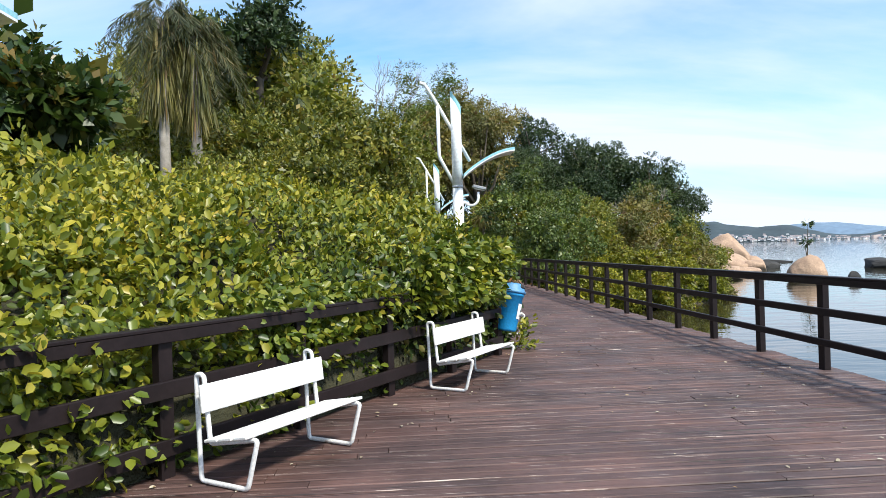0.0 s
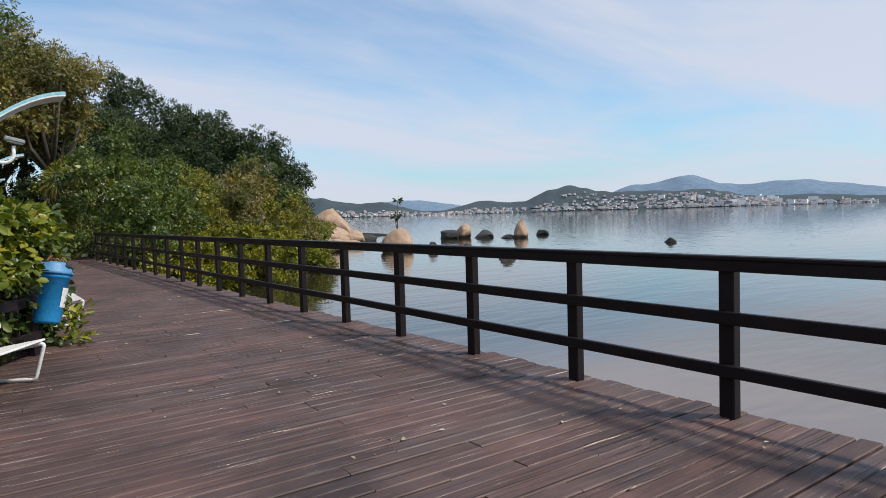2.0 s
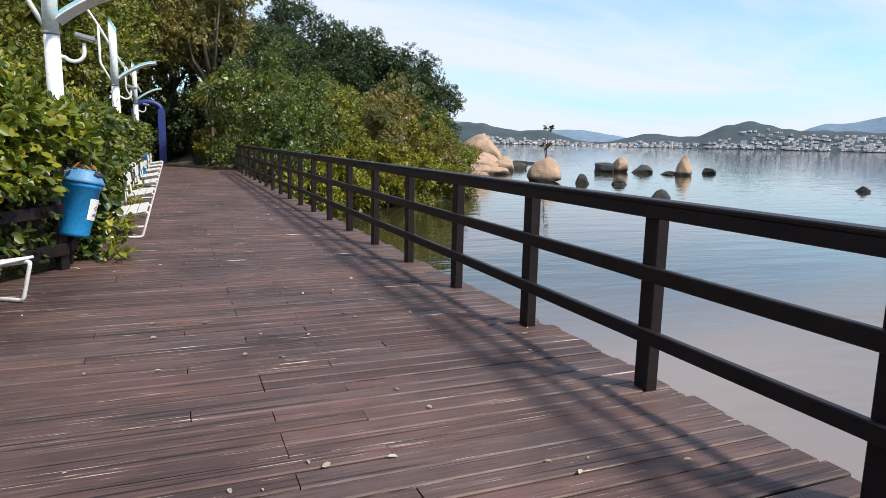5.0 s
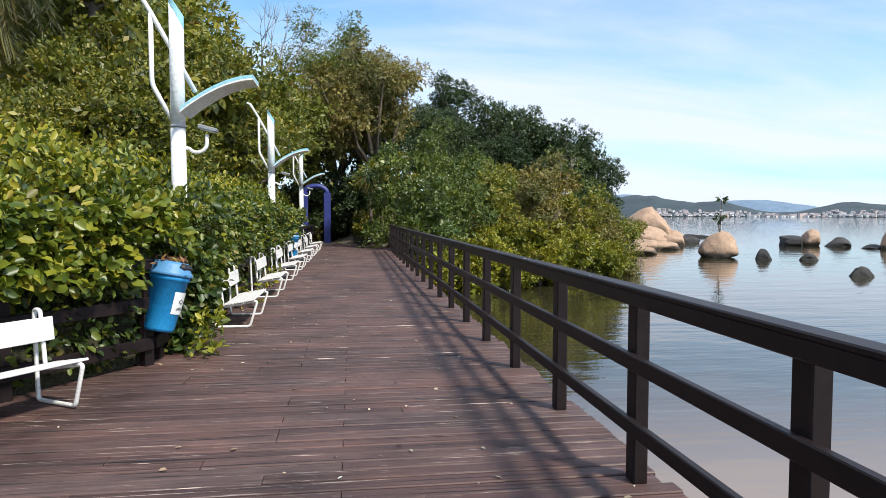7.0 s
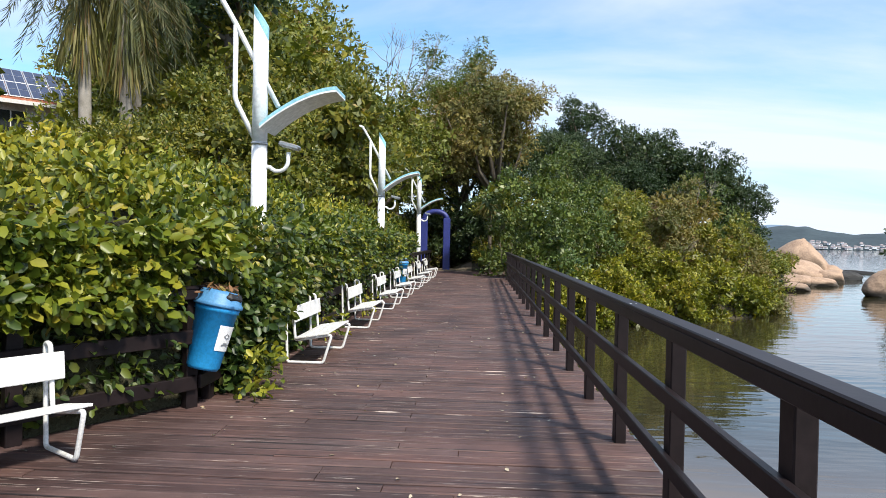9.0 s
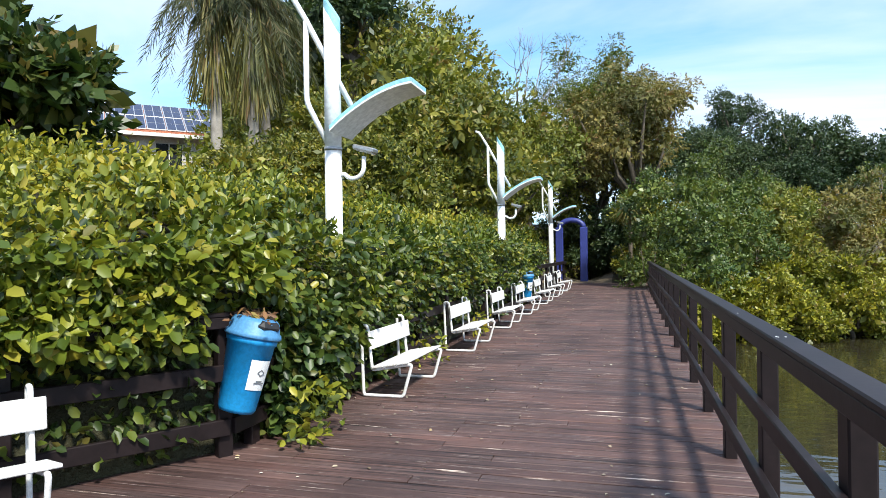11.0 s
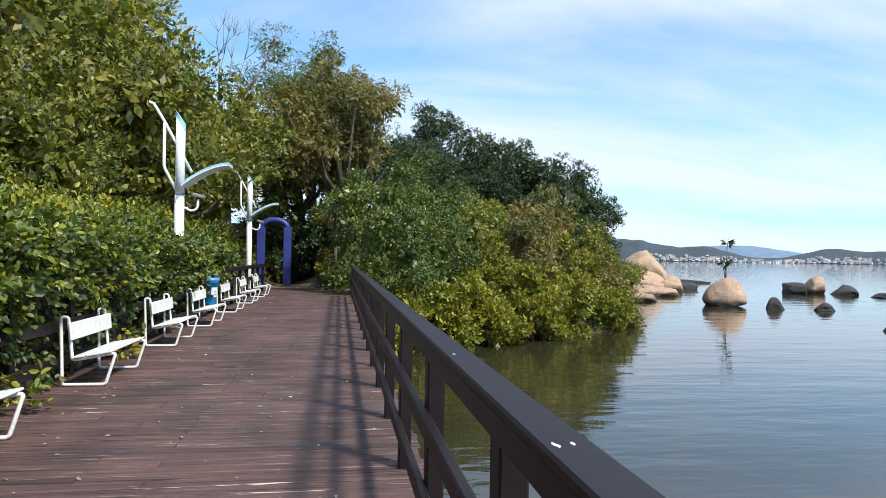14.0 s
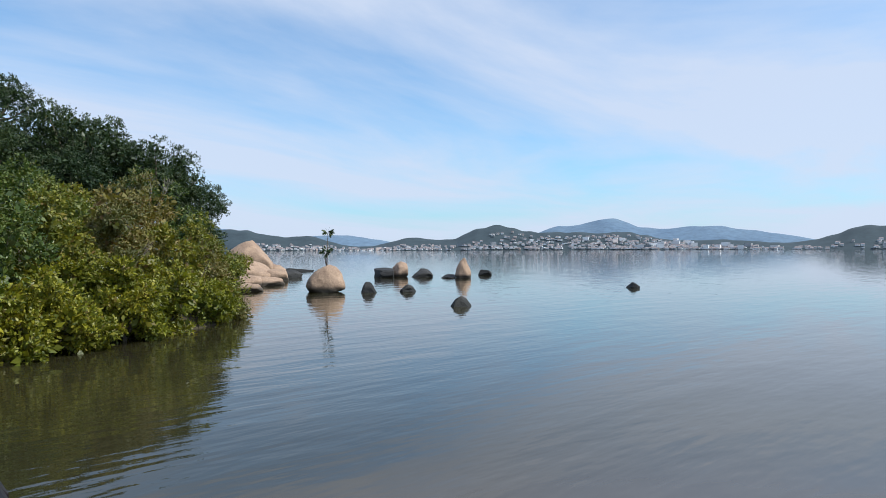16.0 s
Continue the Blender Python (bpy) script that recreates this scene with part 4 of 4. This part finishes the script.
def palm(x, y, crown_z, fronds=34, reach=2.7):
    z0 = float(land(x, y))
    ob = empty("palm_tree", pose(x, y, z0), "tall feathery palm with drooping fronds and dry skirt", "palm", "palms by the house")
    h = crown_z - z0
    tube("trunk", [(0, 0, -0.3), (0.05, 0.02, h * 0.4), (0.0, 0.0, h)], [0.24, 0.19, 0.15], PALEBARK, ob, 10)
    at, axis, size = [], [], []
    for k in range(fronds):
        az, rise = RNG.uniform(0, 6.28), RNG.uniform(-0.45, 1.35)
        out = np.array([math.cos(az), math.sin(az), 0])
        length = reach * RNG.uniform(0.8, 1.1)
        for w in np.linspace(0.12, 1, 46):
            spine = out * length * math.cos(min(rise, 1.1)) * w * (1 - 0.25 * w) + np.array([0, 0, length * (math.sin(rise) * w - 0.85 * w * w)])
            for sgn in (-1, 1):
                side = np.array([-out[1], out[0], 0]) * sgn
                at.append(np.array([0, 0, h]) + spine)
                axis.append(side * 0.55 + out * 0.35 + np.array([0, 0, -0.75]) + RNG.normal(0, 0.15, 3))
                size.append(0.62 * (1 - 0.55 * abs(w - 0.45)))
    axis, size = unit(np.array(axis)), np.array(size)
    leaves("fronds", np.array(at) + axis * size[:, None] * 0.5, axis, size, PALM_LEAF, 0.055, ob)
    n = 560
    az = RNG.uniform(0, 6.28, n)
    rad = RNG.uniform(0.1, 0.75, n)
    p = np.stack([np.cos(az) * rad, np.sin(az) * rad, h - RNG.uniform(0.2, 3.4, n)], -1)
    a = unit(np.stack([np.cos(az) * 0.2, np.sin(az) * 0.2, np.full(n, -1.0)], -1))
    leaves("dry_skirt", p, a, RNG.uniform(0.6, 1.3, n), RUST_LEAF, 0.06, ob)


palm(-7.9, 23.2, 9.9)
palm(-7.0, 23.9, 9.5)
palm(-7.7, 25.8, 10.2)


def yucca(x, y, z):
    ob = empty("yucca", pose(x, y, float(land(x, y))), "spiky yucca with a skirt of dry leaves", "yucca")
    h = z - float(land(x, y))
    tube("trunk", [(0, 0, -0.2), (0.03, 0, h * 0.5), (0, 0, h)], [0.12, 0.09, 0.07], BARK, ob)
    n = 130
    a = unit(RNG.normal(0, 1, (n, 3)) + np.array([0, 0, 0.1]))
    leaves("leaf_head", np.array([0, 0, h]) + a * 0.33, a, np.full(n, 0.66), LIME_LEAF, 0.07, ob)
    n = 140
    a = unit(RNG.normal(0, 0.35, (n, 3)) + np.array([0, 0, -1.0]))
    leaves("dry_skirt", np.array([0, 0, h - 0.25]) + a * 0.6, a, np.full(n, 1.0), RUST_LEAF, 0.07, ob)


yucca(4.75, 36.2, 3.9)


# ---------- rocks ----------
def rock(x, y, sx, sy, top, mat, label, turn_deg=0, peak=1.0, name="rock", seed=0):
    """A weathered boulder standing in the water; peak below 1 narrows its top. Dark ones are broken and angular."""
    bm = bmesh.new()
    bmesh.ops.create_icosphere(bm, subdivisions=3 if mat is DARKROCK else 4, radius=1.0)
    height = top - WATER + 0.5
    broken = mat is DARKROCK
    if broken:
        sx, sy, height = sx * 1.6, sy * 1.6, height * 1.15
    rnd = random.Random(seed)
    cuts = [(Vector((rnd.gauss(0, 1), rnd.gauss(0, 1), rnd.gauss(0.3, 0.6))).normalized(), rnd.uniform(0.42, 0.74) if broken else rnd.uniform(0.55, 0.85)) for _ in range(12 if broken else 6)]
    for v in bm.verts:
        p = v.co.copy()
        for way, far in cuts:
            over = p.dot(way) - far
            if over > 0:
                p -= way * over * (0.92 if broken else 0.75)
        q = 1 + 0.14 * noise.noise(p * 1.3 + Vector((seed * 3.1, x, y))) + 0.07 * noise.noise(p * 3.7 + Vector((y, seed, x))) + 0.025 * noise.noise(p * 9)
        up_here = (p.z + 1) / 2
        squeeze = 1 - (1 - peak) * max(0.0, up_here - 0.25) / 0.75
        v.co = Vector((p.x * q * sx / 1.8 * squeeze, p.y * q * sy / 1.8 * squeeze, (p.z * q * 0.5 + 0.5) * height - 0.5))
    ob = part(name, bm, mat, smooth=not broken)
    ob.matrix_world = pose(x, y, WATER, 0, 0, turn_deg)
    return tagged(ob, label, "rock", "rocks in the bay")


rock(33.05, 51.6, 3.3, 3.0, 0.25, GRANITE, "large rounded pale granite boulder with a small tree", 20, 0.62, "boulder", 2)
rock(57.6, 61.7, 1.9, 1.8, 0.42, GRANITE, "pointed brown granite rock standing in the bay", 10, 0.55, "boulder", 3)
rock(56.5, 62.9, 2.4, 1.6, -1.42, DARKROCK, "low dark wet rock beside a pointed boulder", 30, 1.0, "rock", 4)
rock(52.9, 70.2, 2.4, 2.2, -0.55, DARKROCK, "blocky dark rock in the bay", 0, 1.0, "rock", 5)
rock(54.9, 69.8, 2.7, 2.3, 0.0, GRANITE, "brown rounded rock between dark rocks", 50, 0.8, "boulder", 6)
rock(56.6, 67.6, 2.3, 1.8, -0.9, DARKROCK, "low dark rock in the bay", 20, 0.9, "rock", 7)
rock(65.2, 65.6, 1.4, 1.3, -1.1, DARKROCK, "small dark rock in open water", 0, 0.8, "rock", 8)
rock(34.9, 48.6, 0.95, 0.8, -1.05, DARKROCK, "small dark rock near the granite boulder", 70, 0.8, "rock", 9)
rock(37.5, 47.3, 1.4, 0.9, -1.38, DARKROCK, "flat dark rock just above the water", 40, 0.9, "rock", 10)
rock(31.4, 34.9, 1.15, 1.0, -1.28, DARKROCK, "angular dark rock in calm water", 15, 0.85, "rock", 11)
rock(54.1, 37.6, 1.6, 0.9, -1.45, DARKROCK, "low dark rock far out in the bay", 60, 0.8, "rock", 12)
rock(48.4, 85.0, 1.7, 1.5, -1.1, DARKROCK, "dark rock off the headland", 0, 0.8, "rock", 13)
rock(55.5, 96.0, 5.5, 1.2, -1.35, DARKROCK, "long low dark reef off the headland", -38, 0.9, "rock", 14)
for k, (x, y, sx, sy, top, pk) in enumerate(((40.5, 80.0, 6.4, 6.0, 2.5, 0.55), (36.5, 72.0, 6.0, 5.0, 0.5, 0.7), (32.0, 64.5, 6.0, 4.0, -0.4, 0.8), (42.6, 79.0, 4.0, 3.5, -0.1, 0.8),
                                           (38.6, 70.5, 3.6, 3.0, -0.6, 0.9), (34.2, 63.5, 3.4, 2.6, -1.0, 0.9), (29.0, 57.0, 3.6, 2.4, -1.1, 0.9), (43.8, 77.8, 2.4, 2.2, -0.8, 0.9))):
    rock(x, y, sx, sy, top, GRANITE if k not in (7,) else DARKROCK, "orange-pale granite boulders heaped at the headland's tip", 40 * k, pk, "boulder", 20 + k)

small = empty("small_tree", pose(33.05, 51.6, 0.1), "spindly small tree growing on a boulder", "tree")
for k, (dx, dy, h) in enumerate(((0.0, 0.0, 1.3), (0.18, 0.1, 2.75), (-0.15, 0.05, 1.1))):
    tube("stem", [(0, 0, -0.3), (dx * 0.6, dy, h * 0.5), (dx, dy, h)], [0.05, 0.035, 0.02], BARK, small, 6)
    n = 26 if k != 1 else 44
    d = unit(RNG.normal(0, 1, (n, 3)) * np.array([1, 1, 0.3]))
    leaves("leaf_tuft", np.array([dx, dy, h]) + d * 0.35, d, np.full(n, 0.42), DARK_LEAF, 0.35, small)


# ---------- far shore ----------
# distance haze is put into these base colours as a blue-grey cast
FAR_NEAR = plain("painted_haze_hillside", ((0.030, 0.048, 0.058), (0.050, 0.074, 0.086)), 0.012, 0.95, relief=0.0)
FAR_BLUE = plain("painted_haze_mountain", ((0.13, 0.20, 0.29), (0.16, 0.235, 0.32)), 0.004, 0.95, relief=0.0)


def ridge(name, distance, depth, bumps, low, mat, label, rough):
    """A range of hills round the bay: rows of heights by compass angle."""
    angles = np.arange(12, 96, 0.18)
    h = np.full(len(angles), float(low))
    for centre, width, high in bumps:
        h += high * np.exp(-((angles - centre) / width) ** 2)
    h *= 1 + rough * lumps(angles, angles * 0.3, 1.7)
    verts, rows = [], 7
    for r in range(rows):
        w = r / (rows - 1)
        lift = math.sin(w * math.pi / 2) ** 1.1
        for a, high in zip(np.radians(angles), h):
            d = distance + depth * w
            verts.append((math.sin(a) * d, math.cos(a) * d, WATER - 1 + high * lift * d / 1000 * (1 + 0.02 * math.sin(a * 140 + r * 2))))
    n = len(angles)
    faces = [(r * n + i, r * n + i + 1, (r + 1) * n + i + 1, (r + 1) * n + i) for r in range(rows - 1) for i in range(n - 1)]
    ob = put_mesh(name, verts, faces, mat, smooth=True)
    return tagged(ob, label, "hills", kind="structure")


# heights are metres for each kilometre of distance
ridge("backdrop_mountains", 3300, 500, [(51.5, 2.2, 11), (56.0, 5.6, 31), (56.4, 1.7, 10), (64.5, 4.0, 24), (69.5, 3.0, 10), (33, 5, 18), (23, 4, 27), (80, 5, 22)], 5, FAR_BLUE, "mountains far across the bay, pale blue from painted haze", 0.02)
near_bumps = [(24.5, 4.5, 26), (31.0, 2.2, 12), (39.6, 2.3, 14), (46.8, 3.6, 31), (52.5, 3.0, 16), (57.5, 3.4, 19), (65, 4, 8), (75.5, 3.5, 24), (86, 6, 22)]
ridge("backdrop_hills", 1750, 330, near_bumps, 6, FAR_NEAR, "dark wooded hills on the far shore with painted bluish haze", 0.05)


def town_wall():
    m, n, l, p = material("far_town_plaster", 0.9)
    each = n.new("ShaderNodeNewGeometry").outputs["Random Per Island"]
    l.new(ramp(n, l, each, [(0.0, (0.20, 0.23, 0.25)), (0.2, (0.45, 0.45, 0.46)), (0.4, (0.78, 0.78, 0.78)), (0.8, (0.9, 0.9, 0.9)), (1.0, (0.62, 0.48, 0.42))]), p.inputs["Base Color"])
    return m


TOWNWALL = town_wall()


def town():
    """Houses too many and far to count, climbing the far hillsides, with taller blocks by the water."""
    rnd = random.Random(5)
    verts = {0: [], 1: []}
    faces = {0: [], 1: []}

    def add(kind, cx, cy, z, sx, sy, sz, turn_rad, gable):
        v = verts[kind]
        k = len(v)
        c, s = math.cos(turn_rad), math.sin(turn_rad)
        for dx, dy, dz in ((-1, -1, 0), (1, -1, 0), (1, 1, 0), (-1, 1, 0), (-1, -1, 1), (1, -1, 1), (1, 1, 1), (-1, 1, 1)):
            if dz and gable:
                dy *= 0.05
            v.append((cx + (dx * sx * c - dy * sy * s) / 2, cy + (dx * sx * s + dy * sy * c) / 2, z + dz * sz))
        faces[kind] += [tuple(k + i for i in f) for f in ((0, 1, 5, 4), (1, 2, 6, 5), (2, 3, 7, 6), (3, 0, 4, 7), (4, 5, 6, 7))]

    for _ in range(950):
        a = rnd.choice((rnd.gauss(53, 5.5), rnd.uniform(26, 42), rnd.uniform(44, 80), rnd.gauss(60, 4)))
        if not 24 < a < 92:
            continue
        w = 0.05 + rnd.random() ** 1.9 * (0.55 if 46 < a < 63 else 0.26)
        h = sum(high * math.exp(-((a - c) / width) ** 2) for c, width, high in near_bumps) + 6
        d = 1742 + 330 * w
        z = WATER + h * math.sin(w * math.pi / 2) ** 1.1 * d / 1000 - 1
        x, y = math.sin(radians(a)) * d, math.cos(radians(a)) * d
        t = rnd.uniform(-0.5, 0.5) - radians(a)
        if rnd.random() < (0.012 if a < 60 else 0.06):
            add(0, x, y, z, rnd.uniform(10, 20), 10, rnd.uniform(7, 12), t, False)
        else:
            s = rnd.uniform(4.5, 8.5)
            add(0, x, y, z, s, s * 0.8, rnd.uniform(2.5, 4.2), t, False)
            if rnd.random() < 0.65:
                add(1, x, y, z + 3.6, s * 1.1, s, 1.9, t, True)
    ob = tagged(empty("town", Matrix(), "far white houses and blocks along the opposite shore", "town"), kind="stuff")
    put_mesh("town_walls", verts[0], faces[0], TOWNWALL, ob)
    # clay tone greyed, with the distance haze put into the colour
    put_mesh("town_roofs", verts[1], faces[1], plain("haze_greyed_clay_roofs", ((0.27, 0.24, 0.25), (0.36, 0.30, 0.29)), 0.05, 0.9, relief=0.0), ob)


town()


# ---------- house on the slope ----------
def house():
    ob = empty("house", pose(-24.6, 34.2, 4.95, 0, 0, 44), "white house with terracotta roof carrying solar panels", "house")
    L = 15.0
    part("wall", box(0, 0, 1.2, L - 1.0, 6.0, 3.9, bevel=0), WALLW, ob)
    slope = math.degrees(math.atan2(2.15, 3.73))
    for sgn in (-1, 1):
        part("roof_slope", box(0, sgn * 1.87, 4.10, L, 4.36, 0.16, -sgn * slope, 0, 0, bevel=0.02), TERRA, ob)
        if sgn < 0:
            verts, faces = [], []
            for k in range(60):
                x = -L / 2 + (k + 0.5) * L / 60
                v, f = tube_data([(x, -3.76, 3.06), (x, -0.02, 5.22)], 0.075, 6)
                q = len(verts)
                verts += v
                faces += [tuple(i + q for i in t) for t in f]
            put_mesh("roof_tiles", verts, faces, TERRA, ob, smooth=True)
    for x in np.linspace(-6.86, 6.86, 15):
        for j in (0, 1):
            w = -1.00 - 1.74 * j
            z = 5.33 + w * 2.15 / 3.73
            p = part("solar_panel", box(float(x) + 0.05, w, z, 0.95, 1.96, 0.05, slope, 0, 0, bevel=0.01), CELLFRAME, ob)
            for i in (-1, 1):
                for q in (-1, 1):
                    part("cell_field", box(float(x) + 0.05 + i * 0.222, w + q * 0.47 * math.cos(radians(slope)), z + q * 0.47 * math.sin(radians(slope)) + 0.022, 0.41, 0.89, 0.03, slope, 0, 0, bevel=0), CELL, p)
    for x, w in ((-5.6, 0.8), (-3.4, 1.7), (-0.5, 1.6), (2.4, 1.0), (4.6, 1.3)):
        frame_ob = part("window", box(x, -3.02, 1.95, w + 0.16, 0.10, 1.5, bevel=0.01), WALLW, ob)
        part("pane", box(x, -3.06, 1.95, w, 0.06, 1.34, bevel=0), DARKGLASS, frame_ob)
        part("glazing_bar", box(x, -3.10, 1.95, 0.05, 0.03, 1.34, bevel=0), WALLW, frame_ob)
    part("veranda_roof", box(-4.4, -5.0, 1.35, 7.0, 3.4, 0.12, 9, 0, 0, bevel=0.02), CELLFRAME, ob, "grey sheet veranda roof")
    for x in (-7.6, -5.4, -3.2, -1.2):
        part("veranda_post", box(x, -6.3, -0.1, 0.14, 0.14, 2.4, bevel=0.01), WALLW, ob)
    part("fascia", box(0, -3.76, 2.98, L, 0.08, 0.2, bevel=0.01), WALLW, ob)


house()


# ---------- deck ----------
def left_edge(y):
    return float(fence_x(y)) - 0.22


def plank_mesh():
    """A unit plank, one metre long, with its upper edges taken off."""
    bm = bmesh.new()
    w, c, t = 0.0655, 0.007, 0.034
    ring = [(-w, -t), (w, -t), (w, -c), (w - c, 0.0), (-w + c, 0.0), (-w, -c)]
    a = [bm.verts.new((-0.5, y, z)) for y, z in ring]
    b = [bm.verts.new((0.5, y, z)) for y, z in ring]
    for k in range(6):
        bm.faces.new((a[k], b[k], b[(k + 1) % 6], a[(k + 1) % 6]))
    bm.faces.new(a)
    bm.faces.new(b[::-1])
    bmesh.ops.recalc_face_normals(bm, faces=list(bm.faces))
    me = bpy.data.meshes.new("plank")
    bm.to_mesh(me)
    bm.free()
    me.materials.append(DECK)
    return me


deck = tagged(empty("deck", Matrix(), "weathered reddish-brown plank boardwalk with worn streaks", "boardwalk"), kind="structure")
unit_plank = plank_mesh()
rnd = random.Random(11)
rest_v, rest_f = [], []
STEP = 0.1415
row = 0
y = -5.0
while y < 37.0:
    lo, hi = left_edge(y), 5.60 + rnd.uniform(-0.025, 0.03)
    cuts = [lo, hi]
    joint = rnd.choice((2.3, 3.3, 3.3, 4.2, 2.9)) if row % 3 else 3.75
    if joint > lo + 0.6:
        cuts.insert(1, joint)
    if lo < 0.5:
        cuts.insert(1, lo + rnd.uniform(0.8, 1.6) if lo + 1.7 < cuts[1] else (lo + cuts[1]) / 2)
    for a, b in zip(cuts, cuts[1:]):
        where = ((a + b) / 2, y, rnd.uniform(-0.009, 0.0))
        tilt = (rnd.uniform(-1.7, 1.7), rnd.uniform(-0.03, 0.03), rnd.uniform(-0.08, 0.08))
        if 0.6 < y < 18.5:
            p = new("plank", unit_plank)
            p.parent = deck
            p.matrix_basis = pose(*where, *tilt) @ Matrix.Diagonal((b - a - 0.006, 1, 1, 1))
        else:
            m = pose(*where, *tilt) @ Matrix.Diagonal((b - a - 0.006, 1, 1, 1))
            k = len(rest_v)
            rest_v += [m @ v.co for v in unit_plank.vertices]
            rest_f += [tuple(k + i for i in f.vertices) for f in unit_plank.polygons]
    row += 1
    y += STEP
tagged(put_mesh("far_planks", rest_v, rest_f, DECK, deck), kind="stuff")
for x in (2.2, 3.2, 4.3, 5.25):
    part("joist", box(x, 22.0, -0.16, 0.08, 30.0, 0.18), RAIL, deck)
for x in (0.4, 1.4, 2.4, 3.4, 4.4, 5.25):
    part("joist", box(x, 1.6, -0.16, 0.08, 10.6, 0.18), RAIL, deck)
for k in range(9):
    part("pile", box(5.25, -3.0 + 4.28 * k, -1.5, 0.2, 0.2, 2.5, bevel=0.02), RAIL, deck)

# added sheet under the planks, itself unseen: closes the gaps and darkens the seams
rows = [(left_edge(v) + 0.1, v) for v in (-5.0, 2.0, CORNER.y, 22.0, 36.9)]
verts = [(x, v, z) for z in (-0.052, -0.064) for lo, v in rows for x in (lo, 5.5)]
n = len(rows) * 2
faces = [(i, i + 1, i + 3, i + 2) for i in range(0, n - 2, 2)] + [(n + i + 2, n + i + 3, n + i + 1, n + i) for i in range(0, n - 2, 2)]
put_mesh("added_gap_sheet", verts, faces, RAIL, deck)

# sandy path past the deck's end
sheet("path", np.linspace(0.6, 3.9, 12), np.linspace(36.9, 41, 16), lambda X, Y: np.maximum(land(X, Y), -0.06) + 0.02, SAND, "pale sandy path beyond the boardwalk", "path")


def litter():
    n = 420
    y = RNG.uniform(0.3, 30, n)
    near_left = RNG.random(n) < 0.4
    x = np.where(near_left, fence_x(y) + RNG.uniform(0.1, 1.3, n), RNG.uniform(2.2, 5.4, n))
    a = unit(np.stack([RNG.normal(0, 1, n), RNG.normal(0, 1, n), RNG.normal(0, 0.08, n)], -1))
    leaves("fallen_leaves", np.stack([x, y, np.full(n, 0.006)], -1), a, RNG.uniform(0.02, 0.055, n), LITTER_LEAF, 0.55, None, True, 3.0)
    ob = bpy.data.objects["fallen_leaves"]
    tagged(ob, "dry pale leaves scattered over the planks", "leaf litter", kind="stuff")
    p = np.array([1.97, 9.51, 1.058]) + RNG.normal(0, 1, (60, 3)) * np.array([0.085, 0.085, 0.018])
    heap = leaves("dead_leaves", p, unit(RNG.normal(0, 1, (60, 3)) + np.array([0, 0, 0.3])), RNG.uniform(0.05, 0.11, 60), DEAD_LEAF, 0.4, None, True)
    tagged(heap, "heap of dry brown leaves on the bin lid", "leaf litter", kind="stuff")


litter()


def scuffs():
    """Dried white spots on the rail's cap, and pale paint flakes on the planks."""
    bm = bmesh.new()
    rnd = random.Random(3)
    for k in range(3):
        y = rnd.uniform(6.5, 14.0)
        for _ in range(rnd.randint(1, 3)):
            m = pose(RAIL_X - 0.037 + rnd.uniform(-0.04, 0.04), y + rnd.uniform(-0.03, 0.03), 1.1275) @ Matrix.Diagonal((rnd.uniform(0.003, 0.007), rnd.uniform(0.004, 0.020), 0.0015, 1))
            bmesh.ops.create_icosphere(bm, subdivisions=1, radius=1.0, matrix=m)
    tagged(part("bird_droppings", bm, STICKER), "dried white bird droppings on the rail cap", "droppings", kind="stuff")


scuffs()
